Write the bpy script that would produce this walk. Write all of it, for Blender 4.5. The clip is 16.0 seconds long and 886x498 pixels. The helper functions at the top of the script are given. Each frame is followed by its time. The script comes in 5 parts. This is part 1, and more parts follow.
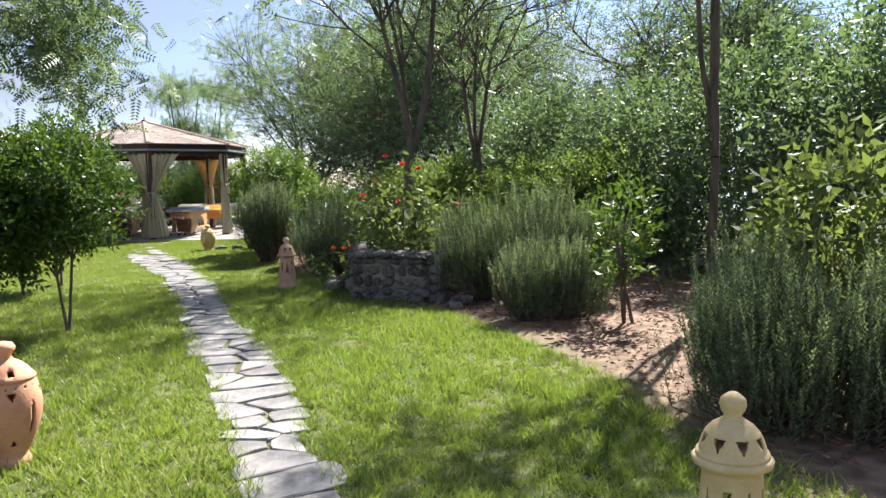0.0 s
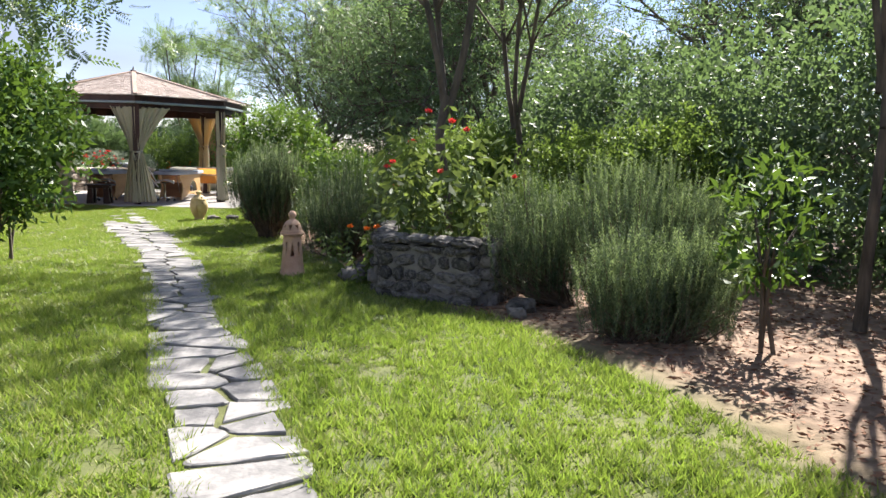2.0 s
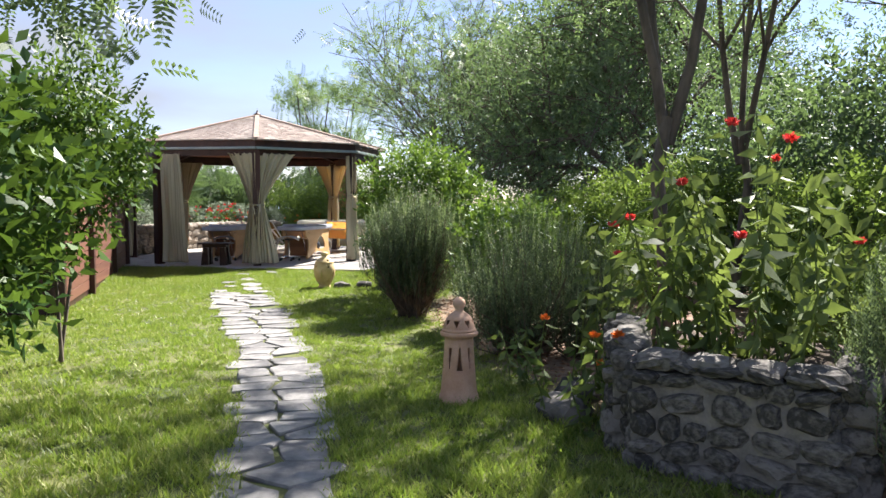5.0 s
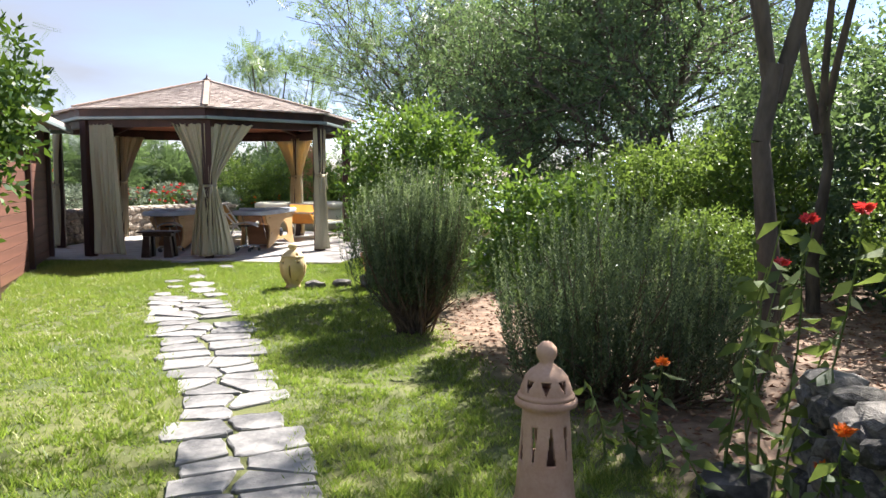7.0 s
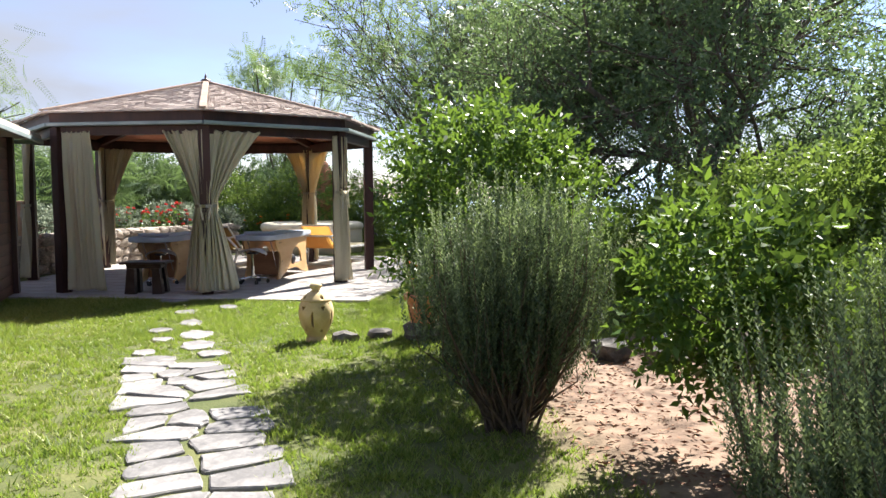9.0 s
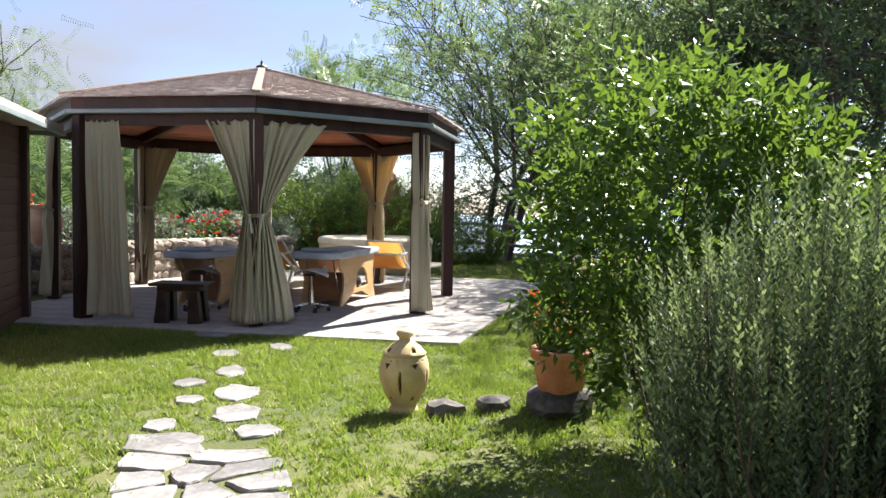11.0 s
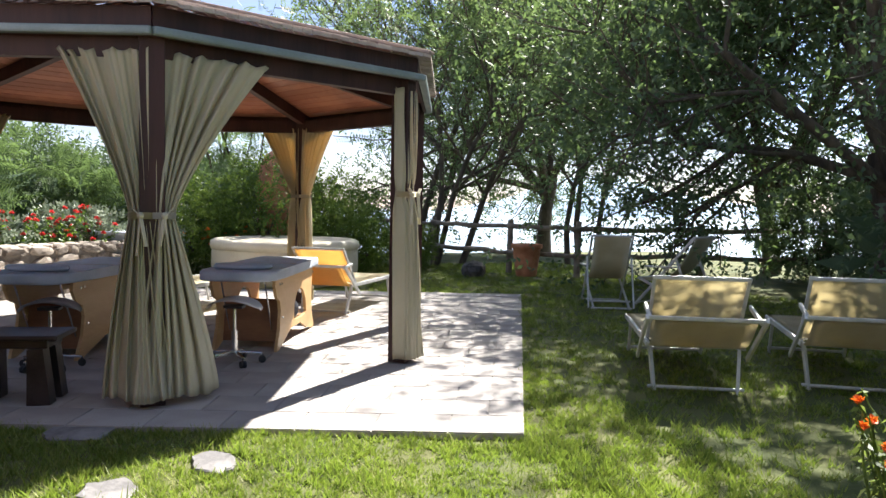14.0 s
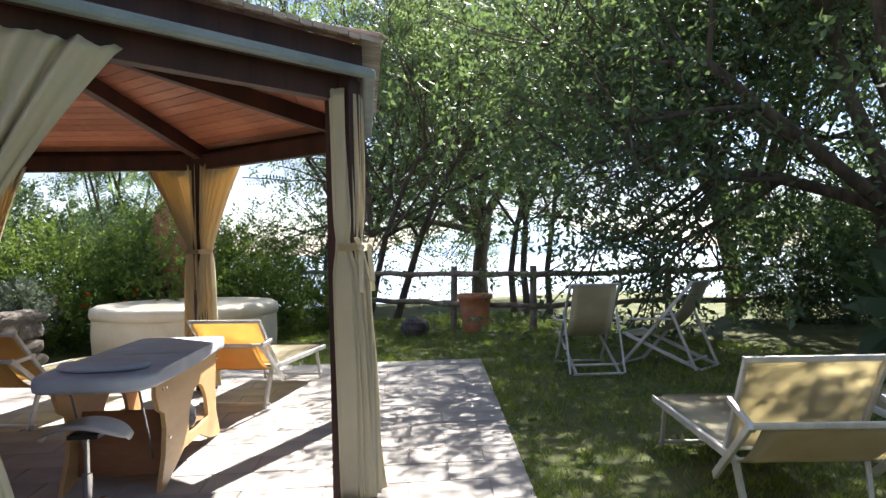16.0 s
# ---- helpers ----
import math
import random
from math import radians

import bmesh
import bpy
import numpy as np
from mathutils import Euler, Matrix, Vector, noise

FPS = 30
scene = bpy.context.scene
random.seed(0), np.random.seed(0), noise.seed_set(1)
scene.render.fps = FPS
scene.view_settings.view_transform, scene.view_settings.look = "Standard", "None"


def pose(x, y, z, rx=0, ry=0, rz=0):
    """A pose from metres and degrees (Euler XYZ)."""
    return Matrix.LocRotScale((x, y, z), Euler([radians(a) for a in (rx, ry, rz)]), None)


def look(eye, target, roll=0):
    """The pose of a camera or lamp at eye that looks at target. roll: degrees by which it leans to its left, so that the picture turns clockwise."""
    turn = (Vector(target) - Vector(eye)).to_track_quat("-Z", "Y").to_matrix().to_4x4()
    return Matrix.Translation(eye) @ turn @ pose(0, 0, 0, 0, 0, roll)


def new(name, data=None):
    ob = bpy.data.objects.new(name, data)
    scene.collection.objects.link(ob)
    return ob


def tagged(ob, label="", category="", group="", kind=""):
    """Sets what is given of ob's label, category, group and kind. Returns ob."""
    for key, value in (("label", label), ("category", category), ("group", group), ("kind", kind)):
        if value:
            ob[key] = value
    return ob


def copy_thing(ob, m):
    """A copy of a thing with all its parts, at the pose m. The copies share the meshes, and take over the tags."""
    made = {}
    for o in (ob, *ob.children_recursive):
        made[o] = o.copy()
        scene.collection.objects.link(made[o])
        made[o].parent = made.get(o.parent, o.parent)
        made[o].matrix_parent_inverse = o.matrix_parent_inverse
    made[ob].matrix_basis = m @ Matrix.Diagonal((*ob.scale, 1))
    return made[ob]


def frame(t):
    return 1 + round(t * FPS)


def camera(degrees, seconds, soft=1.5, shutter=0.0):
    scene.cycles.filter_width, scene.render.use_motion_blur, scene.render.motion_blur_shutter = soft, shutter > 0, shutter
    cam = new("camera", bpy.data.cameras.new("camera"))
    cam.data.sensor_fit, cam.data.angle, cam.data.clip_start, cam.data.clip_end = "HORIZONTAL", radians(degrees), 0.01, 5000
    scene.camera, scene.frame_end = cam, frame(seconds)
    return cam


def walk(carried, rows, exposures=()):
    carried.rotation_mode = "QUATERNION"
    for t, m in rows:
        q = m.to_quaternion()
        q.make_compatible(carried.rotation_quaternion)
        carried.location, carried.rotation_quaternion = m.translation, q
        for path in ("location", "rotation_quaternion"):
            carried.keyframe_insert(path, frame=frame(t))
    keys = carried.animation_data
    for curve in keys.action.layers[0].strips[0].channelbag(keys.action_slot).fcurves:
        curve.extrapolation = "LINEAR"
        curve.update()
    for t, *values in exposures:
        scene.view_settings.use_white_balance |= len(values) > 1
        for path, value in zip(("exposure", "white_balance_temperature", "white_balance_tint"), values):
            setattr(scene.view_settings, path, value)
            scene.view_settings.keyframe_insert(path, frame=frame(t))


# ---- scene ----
cam = camera(59.8, 16.0)
METRES, EYE, TILT, LEAN, TURN = 19.5, 1.5, 0.0, 0.0, -21.0
ROWS = [
    (0.0, 0.0, 0.0, 0.0, -0.11, -5.21, 1.17),
    (0.5, -0.0072, 0.0284, -0.0028, 0.84, -6.76, 1.15),
    (1.0, -0.0132, 0.0579, -0.0043, 0.96, -8.34, 1.79),
    (1.5, -0.0204, 0.0913, -0.0055, -1.05, -10.71, 0.79),
    (2.0, -0.03, 0.1214, -0.0057, -0.08, -7.04, -1.29),
    (2.5, -0.0353, 0.1525, -0.0039, 2.21, -3.37, -0.83),
    (3.0, -0.0417, 0.183, -0.0055, 3.53, -3.09, 0.52),
    (3.5, -0.046, 0.2124, -0.0056, 4.74, -2.79, 0.74),
    (4.0, -0.0553, 0.2428, -0.0048, 9.29, -2.45, -0.04),
    (6.5, -0.1167, 0.3874, -0.0048, 7.58, -5.48, -0.32),
    (7.0, -0.1263, 0.4164, -0.005, 5.96, -5.24, -0.04),
    (7.5, -0.1368, 0.4475, -0.004, 4.98, -4.71, 0.36),
    (8.0, -0.1478, 0.4796, -0.0054, 5.03, -4.42, 0.71),
    (8.5, -0.1606, 0.5128, -0.0047, 5.48, -4.38, 0.67),
    (9.0, -0.1752, 0.5403, -0.0037, 6.1, -4.11, 0.32),
    (9.5, -0.1842, 0.5695, -0.0051, 7.43, -3.79, -0.15),
    (10.0, -0.196, 0.5994, -0.0049, 9.27, -3.48, -0.47),
    (12.5, -0.2694, 0.7446, -0.0072, 9.89, -2.75, -1.19),
    (13.0, -0.2839, 0.7728, -0.0079, 7.0, -2.83, -1.25),
    (13.5, -0.2981, 0.7999, -0.0082, 3.47, -3.08, -1.26),
    (14.0, -0.3108, 0.8238, -0.006, -0.09, -3.35, -1.08),
    (14.5, -0.3183, 0.8488, -0.0052, -3.23, -3.37, -0.78),
    (15.0, -0.3241, 0.8763, -0.0051, -4.42, -3.6, 0.05),
    (15.5, -0.325, 0.9047, -0.0045, -5.31, -2.77, 1.07),
    (16.0, -0.3248, 0.9357, -0.0024, -6.3, -0.21, 1.22),
]
EXPOSURES = [(0.0, 2.0), (2.0, 2.08), (4.0, 2.12), (7.0, 2.2), (10.0, 2.1), (12.5, 2.12), (16.0, 2.28)]
walk(cam, [(t, pose(0, 0, EYE, TILT, LEAN, TURN) @ pose(METRES * x, METRES * y, METRES * z, 90 + pitch, roll, yaw)) for t, x, y, z, yaw, pitch, roll in ROWS], EXPOSURES)

# ---- world and sun ----
SUN_TO = Vector((0.69, 0.63, 1.0)).normalized()
sun = new("sun", bpy.data.lights.new("sun", "SUN"))
sun.data.energy, sun.data.angle, sun.data.color = 4.35, radians(0.6), (1.0, 0.95, 0.89)
sun.matrix_basis = look((20, 20, 30), Vector((20, 20, 30)) - SUN_TO)
world = bpy.data.worlds.new("world")
scene.world = world
world.use_nodes = True
wn, wl = world.node_tree.nodes, world.node_tree.links
sky = wn.new("ShaderNodeTexSky")
sky.sky_type, sky.sun_disc = "NISHITA", False
sky.sun_elevation, sky.sun_rotation = math.asin(SUN_TO.z), math.atan2(SUN_TO.x, SUN_TO.y)
sky.air_density, sky.dust_density, sky.ozone_density = 1.0, 0.1, 3.0
wco = wn.new("ShaderNodeTexCoord")
wmap = wn.new("ShaderNodeMapping")
wmap.inputs["Scale"].default_value = (1.2, 1.2, 4.0)
wnoise = wn.new("ShaderNodeTexNoise")
wnoise.inputs["Scale"].default_value, wnoise.inputs["Detail"].default_value = 1.6, 6
wramp = wn.new("ShaderNodeValToRGB")
wramp.color_ramp.elements[0].position, wramp.color_ramp.elements[1].position = 0.38, 0.70
wmix = wn.new("ShaderNodeMixRGB")
wmix.inputs[2].default_value = (2.7, 2.9, 3.45, 1)
wl.new(wco.outputs["Generated"], wmap.inputs["Vector"])
wl.new(wmap.outputs["Vector"], wnoise.inputs["Vector"])
wl.new(wnoise.outputs["Fac"], wramp.inputs["Fac"])
wl.new(wramp.outputs["Color"], wmix.inputs[0])
wtint = wn.new("ShaderNodeMixRGB")
wtint.blend_type = "MULTIPLY"
wtint.inputs[0].default_value, wtint.inputs[2].default_value = 1.0, (0.90, 0.83, 0.97, 1)
wl.new(sky.outputs["Color"], wtint.inputs[1])
wl.new(wtint.outputs["Color"], wmix.inputs[1])
wl.new(wmix.outputs["Color"], wn["Background"].inputs["Color"])
wn["Background"].inputs["Strength"].default_value = 0.053


# ---- materials ----
def rgb(c):
    return (c[0], c[1], c[2], 1)


def material(name, a, b, scale=6.0, rough=0.7, bump=0.2, fine=60.0, metal=0.0, island=0.0, objrand=0.0, translucent=0.0, tcolor=None, spec=0.4, stretch=(1, 1, 1)):
    m = bpy.data.materials.new(name)
    m.use_nodes = True
    n, l = m.node_tree.nodes, m.node_tree.links
    bsdf = n["Principled BSDF"]
    bsdf.inputs["Roughness"].default_value, bsdf.inputs["Metallic"].default_value = rough, metal
    bsdf.inputs["Specular IOR Level"].default_value = spec
    co = n.new("ShaderNodeTexCoord")
    mp = n.new("ShaderNodeMapping")
    mp.inputs["Scale"].default_value = stretch
    l.new(co.outputs["Object"], mp.inputs["Vector"])
    big = n.new("ShaderNodeTexNoise")
    big.inputs["Scale"].default_value, big.inputs["Detail"].default_value = scale, 5
    small = n.new("ShaderNodeTexNoise")
    small.inputs["Scale"].default_value, small.inputs["Detail"].default_value = fine, 3
    l.new(mp.outputs["Vector"], big.inputs["Vector"])
    l.new(mp.outputs["Vector"], small.inputs["Vector"])
    ramp = n.new("ShaderNodeValToRGB")
    ramp.color_ramp.elements[0].position, ramp.color_ramp.elements[1].position = 0.35, 0.65
    ramp.color_ramp.elements[0].color, ramp.color_ramp.elements[1].color = rgb(a), rgb(b)
    add = n.new("ShaderNodeMath")
    add.operation = "MULTIPLY_ADD"
    add.inputs[1].default_value, add.inputs[2].default_value = 0.3, -0.15
    l.new(small.outputs["Fac"], add.inputs[0])
    tot = n.new("ShaderNodeMath")
    l.new(big.outputs["Fac"], tot.inputs[0])
    l.new(add.outputs[0], tot.inputs[1])
    last = tot
    for amount, kind, out in ((island, "ShaderNodeNewGeometry", "Random Per Island"), (objrand, "ShaderNodeObjectInfo", "Random")):
        if amount:
            src = n.new(kind)
            ma = n.new("ShaderNodeMath")
            ma.operation = "MULTIPLY_ADD"
            ma.inputs[1].default_value, ma.inputs[2].default_value = amount, -amount / 2
            l.new(src.outputs[out], ma.inputs[0])
            nx = n.new("ShaderNodeMath")
            l.new(last.outputs[0], nx.inputs[0])
            l.new(ma.outputs[0], nx.inputs[1])
            last = nx
    l.new(last.outputs[0], ramp.inputs["Fac"])
    l.new(ramp.outputs["Color"], bsdf.inputs["Base Color"])
    if bump:
        bp = n.new("ShaderNodeBump")
        bp.inputs["Strength"].default_value, bp.inputs["Distance"].default_value = bump, 0.01
        l.new(small.outputs["Fac"], bp.inputs["Height"])
        l.new(bp.outputs["Normal"], bsdf.inputs["Normal"])
    if translucent:
        tr = n.new("ShaderNodeBsdfTranslucent")
        mix = n.new("ShaderNodeMixShader")
        mix.inputs[0].default_value = translucent
        if tcolor:
            tr.inputs["Color"].default_value = rgb(tcolor)
        else:
            l.new(ramp.outputs["Color"], tr.inputs["Color"])
        l.new(bsdf.outputs[0], mix.inputs[1])
        l.new(tr.outputs[0], mix.inputs[2])
        l.new(mix.outputs[0], n["Material Output"].inputs["Surface"])
    return m


M = dict(
    grass=material("grass", (0.085, 0.135, 0.022), (0.35, 0.345, 0.105), 0.9, 0.5, 0, island=0.75, translucent=0.38, tcolor=(0.27, 0.39, 0.05)),
    flag=material("flagstone", (0.125, 0.12, 0.118), (0.255, 0.243, 0.232), 3.0, 0.75, 0.5, 25, objrand=0.25),
    paving=material("paving_stone", (0.275, 0.25, 0.23), (0.365, 0.338, 0.31), 2.5, 0.7, 0.15, 80, objrand=0.18),
    grout=material("grout", (0.30, 0.27, 0.24), (0.40, 0.37, 0.33), 5, 0.9, 0.3),
    darkwood=material("dark_stained_wood", (0.028, 0.011, 0.010), (0.062, 0.024, 0.020), 4, 0.5, 0.25, 40, stretch=(1, 1, 0.12)),
    plank=material("varnished_plank", (0.27, 0.092, 0.052), (0.41, 0.165, 0.095), 5, 0.42, 0.15, 40, island=0.3, stretch=(0.3, 0.3, 1)),
    shingle=material("faded_shingle", (0.40, 0.325, 0.28), (0.53, 0.45, 0.395), 1.5, 0.85, 0.6, 45, island=0.5),
    ridge=material("ridge_strip", (0.29, 0.22, 0.18), (0.37, 0.29, 0.24), 7, 0.9, 0.4, spec=0.1),
    gutter=material("grey_metal_gutter", (0.20, 0.25, 0.25), (0.28, 0.33, 0.33), 3, 0.45, 0.05, metal=0.2),
    curtain=material("olive_curtain", (0.55, 0.525, 0.385), (0.65, 0.625, 0.475), 1.4, 0.9, 0.25, 180, translucent=0.3, tcolor=(0.72, 0.50, 0.19), spec=0.1),
    tie=material("curtain_tie", (0.50, 0.45, 0.32), (0.58, 0.53, 0.40), 8, 0.9, 0.3, 150, spec=0.1),
    ply=material("birch_plywood", (0.50, 0.30, 0.125), (0.61, 0.39, 0.185), 3, 0.45, 0.08, 50, stretch=(0.25, 0.25, 1.5)),
    plydark=material("walnut_panel", (0.20, 0.085, 0.035), (0.30, 0.14, 0.06), 3, 0.5, 0.1, 50, stretch=(0.25, 0.25, 1.5)),
    pad=material("grey_vinyl", (0.36, 0.40, 0.47), (0.46, 0.50, 0.57), 4, 0.5, 0.06, 140),
    stool=material("pale_vinyl", (0.48, 0.46, 0.44), (0.56, 0.54, 0.52), 5, 0.5, 0.05),
    chrome=material("chrome", (0.6, 0.6, 0.62), (0.75, 0.75, 0.76), 6, 0.2, 0.0, metal=1.0),
    black=material("black_rubber", (0.012, 0.012, 0.013), (0.03, 0.03, 0.032), 8, 0.5, 0.1),
    blackwood=material("black_painted_wood", (0.012, 0.009, 0.009), (0.035, 0.026, 0.024), 6, 0.4, 0.15),
    bag=material("dark_plastic_bag", (0.02, 0.02, 0.025), (0.06, 0.06, 0.07), 8, 0.25, 0.3),
    tub=material("cream_tub_cover", (0.66, 0.58, 0.42), (0.76, 0.69, 0.53), 2, 0.6, 0.2, 30),
    yellow=material("ochre_canvas", (0.56, 0.36, 0.13), (0.66, 0.45, 0.18), 3, 0.85, 0.1, 160, translucent=0.3, tcolor=(0.75, 0.46, 0.13)),
    canvas=material("faded_cream_canvas", (0.46, 0.41, 0.27), (0.58, 0.53, 0.38), 3, 0.85, 0.15, 160, translucent=0.08, tcolor=(0.6, 0.5, 0.25)),
    alu=material("white_frame", (0.50, 0.50, 0.48), (0.64, 0.64, 0.62), 8, 0.4, 0.08, metal=0.3),
    terracotta=material("terracotta", (0.44, 0.17, 0.085), (0.58, 0.27, 0.15), 6, 0.8, 0.2, 60),
    clay=material("ochre_clay", (0.50, 0.37, 0.17), (0.63, 0.49, 0.27), 6, 0.8, 0.2, 60),
    rose=material("rosy_clay", (0.50, 0.29, 0.19), (0.62, 0.40, 0.28), 5, 0.8, 0.2, 60),
    pinkclay=material("pink_clay", (0.50, 0.225, 0.13), (0.61, 0.32, 0.19), 5, 0.8, 0.2, 60),
    stone=material("lava_stone", (0.05, 0.046, 0.042), (0.19, 0.172, 0.155), 5, 0.9, 0.8, 25, objrand=0.35),
    palestone=material("pale_field_stone", (0.20, 0.17, 0.14), (0.42, 0.36, 0.30), 4, 0.9, 0.8, 25, objrand=0.35),
    mortar=material("mortar", (0.16, 0.145, 0.13), (0.26, 0.235, 0.21), 9, 0.95, 0.6),
    soil=material("potting_soil", (0.05, 0.035, 0.025), (0.10, 0.07, 0.05), 12, 0.95, 0.8),
    boards=material("brown_shed_board", (0.10, 0.042, 0.028), (0.155, 0.066, 0.044), 2.5, 0.55, 0.2, 40, objrand=0.15, stretch=(1, 0.1, 2)),
    log=material("grey_log", (0.16, 0.13, 0.10), (0.30, 0.25, 0.20), 5, 0.9, 0.5, 30, stretch=(1, 1, 1)),
    bark=material("bark", (0.055, 0.045, 0.035), (0.13, 0.105, 0.08), 7, 0.95, 0.8, 30, stretch=(1, 1, 0.3)),
    palebark=material("pale_bark", (0.15, 0.115, 0.085), (0.26, 0.21, 0.16), 7, 0.95, 0.8, 30, stretch=(1, 1, 0.3)),
    rosemary=material("rosemary_needles", (0.036, 0.060, 0.030), (0.125, 0.165, 0.080), 1.8, 0.6, 0, island=0.8, translucent=0.18, tcolor=(0.12, 0.17, 0.06)),
    # Pale young growth, with the sunlit look of the outer tips in its colour.
    roshoot=material("sunlit_young_shoots", (0.12, 0.17, 0.07), (0.34, 0.40, 0.21), 1.8, 0.55, 0, island=0.7, translucent=0.3, tcolor=(0.24, 0.32, 0.11)),
    rostem=material("rosemary_wood", (0.07, 0.05, 0.035), (0.14, 0.10, 0.07), 9, 0.95, 0.5),
    citrus=material("citrus_leaf", (0.032, 0.075, 0.018), (0.09, 0.165, 0.035), 2, 0.38, 0, island=0.6, translucent=0.28, tcolor=(0.20, 0.32, 0.04), spec=0.25),
    lemon=material("lemon_leaf", (0.03, 0.07, 0.018), (0.08, 0.145, 0.03), 2, 0.42, 0, island=0.6, translucent=0.26, tcolor=(0.14, 0.23, 0.03), spec=0.2),
    feather=material("feathery_leaf", (0.060, 0.100, 0.055), (0.15, 0.20, 0.105), 0.8, 0.5, 0, island=0.5, translucent=0.36, tcolor=(0.22, 0.32, 0.10)),
    oak=material("dark_leaf", (0.052, 0.085, 0.058), (0.135, 0.18, 0.112), 0.8, 0.5, 0, island=0.5, translucent=0.34, tcolor=(0.17, 0.26, 0.08), spec=0.12),
    bright=material("bright_leaf", (0.065, 0.12, 0.028), (0.16, 0.235, 0.05), 1.2, 0.45, 0, island=0.5, translucent=0.34, tcolor=(0.20, 0.29, 0.05), spec=0.12),
    zinnia=material("zinnia_leaf", (0.06, 0.10, 0.03), (0.15, 0.20, 0.06), 3, 0.6, 0, island=0.6, translucent=0.34, tcolor=(0.22, 0.29, 0.06)),
    silver=material("silver_leaf", (0.16, 0.20, 0.14), (0.28, 0.33, 0.23), 2, 0.6, 0, island=0.4, translucent=0.25),
    red=material("red_petal", (0.45, 0.03, 0.035), (0.68, 0.07, 0.08), 9, 0.6, 0, island=0.5, translucent=0.3, tcolor=(0.8, 0.06, 0.05)),
    orange=material("orange_petal", (0.70, 0.13, 0.02), (0.85, 0.25, 0.03), 9, 0.6, 0, island=0.5, translucent=0.3, tcolor=(0.9, 0.2, 0.02)),
    straw=material("dry_leaf", (0.16, 0.075, 0.045), (0.30, 0.165, 0.10), 3, 0.9, 0, island=0.8),
    # Sea blue paled towards white: the haze over the water is in the colour.
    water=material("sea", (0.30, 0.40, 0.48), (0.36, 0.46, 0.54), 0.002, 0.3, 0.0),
    # No haze volume here: the hill's pale blue carries the distance haze.
    hill=material("far_hill_in_haze", (0.30, 0.42, 0.55), (0.36, 0.48, 0.60), 0.004, 1.0, 0.0),
)


# ---- mesh helpers ----
def link(name, mesh, mat, parent=None, label="", smooth=False):
    if mat is not None and not mesh.materials:
        mesh.materials.append(mat)
    if smooth:
        mesh.polygons.foreach_set("use_smooth", [True] * len(mesh.polygons))
    ob = new(name, mesh)
    ob.parent = parent
    return tagged(ob, label)


def part(name, bm, mat, parent=None, label="", smooth=False):
    me = bpy.data.meshes.new(name)
    bm.to_mesh(me)
    bm.free()
    return link(name, me, mat, parent, label, smooth)


def from_arrays(name, verts, faces, mat, parent=None, label="", smooth=False):
    """verts (n, 3); faces (m, k) with one k."""
    verts, faces = np.asarray(verts, dtype=np.float32), np.asarray(faces, dtype=np.int32)
    me = bpy.data.meshes.new(name)
    k = faces.shape[1]
    me.vertices.add(len(verts))
    me.vertices.foreach_set("co", verts.ravel())
    me.loops.add(faces.size)
    me.loops.foreach_set("vertex_index", faces.ravel())
    me.polygons.add(len(faces))
    me.polygons.foreach_set("loop_start", np.arange(0, faces.size, k, dtype=np.int32))
    me.update(calc_edges=True)
    return link(name, me, mat, parent, label, smooth)


def thing(name, m, label, category, group="", kind=""):
    ob = new(name)
    ob.empty_display_size = 0.1
    ob.matrix_basis = m
    return tagged(ob, label, category, group, kind)


def box(bm, size, at=(0, 0, 0), rot=None, bevel=0.0):
    m = Matrix.Translation(at) @ (rot or Matrix()) @ Matrix.Diagonal((*size, 1))
    made = bmesh.ops.create_cube(bm, size=1, matrix=m)["verts"]
    if bevel:
        edges = list({e for v in made for e in v.link_edges})
        bmesh.ops.bevel(bm, geom=edges, offset=bevel, segments=2, affect="EDGES", profile=0.6)


def rod(bm, a, b, r0, r1=None, seg=8):
    a, b = Vector(a), Vector(b)
    d = b - a
    m = Matrix.Translation((a + b) / 2) @ d.to_track_quat("Z", "Y").to_matrix().to_4x4()
    bmesh.ops.create_cone(bm, cap_ends=True, segments=seg, radius1=r0, radius2=r0 if r1 is None else r1, depth=d.length, matrix=m)


def beam(bm, a, b, w, h, bevel=0.004):
    a, b = Vector(a), Vector(b)
    d = b - a
    rot = d.to_track_quat("X", "Z").to_matrix().to_4x4()
    box(bm, (d.length, w, h), (a + b) / 2, rot, bevel)


def lathe(bm, profile, seg=32, cut=None):
    rings = [[bm.verts.new((r * math.cos(2 * math.pi * j / seg), r * math.sin(2 * math.pi * j / seg), z)) for j in range(seg)] for r, z in profile]
    for i in range(len(profile) - 1):
        for j in range(seg):
            if cut and cut(i, j):
                continue
            k = (j + 1) % seg
            bm.faces.new((rings[i][j], rings[i][k], rings[i + 1][k], rings[i + 1][j]))
    bm.faces.new(rings[-1])
    bm.faces.new(rings[0][::-1])


def extrude_outline(bm, pts, thick, m):
    """A flat outline in x and z, thickened along y, then placed by m."""
    a = [bm.verts.new(m @ Vector((x, -thick / 2, z))) for x, z in pts]
    b = [bm.verts.new(m @ Vector((x, thick / 2, z))) for x, z in pts]
    bm.faces.new(a)
    bm.faces.new(b[::-1])
    n = len(pts)
    for i in range(n):
        j = (i + 1) % n
        bm.faces.new((a[j], a[i], b[i], b[j]))
    bmesh.ops.recalc_face_normals(bm, faces=bm.faces)


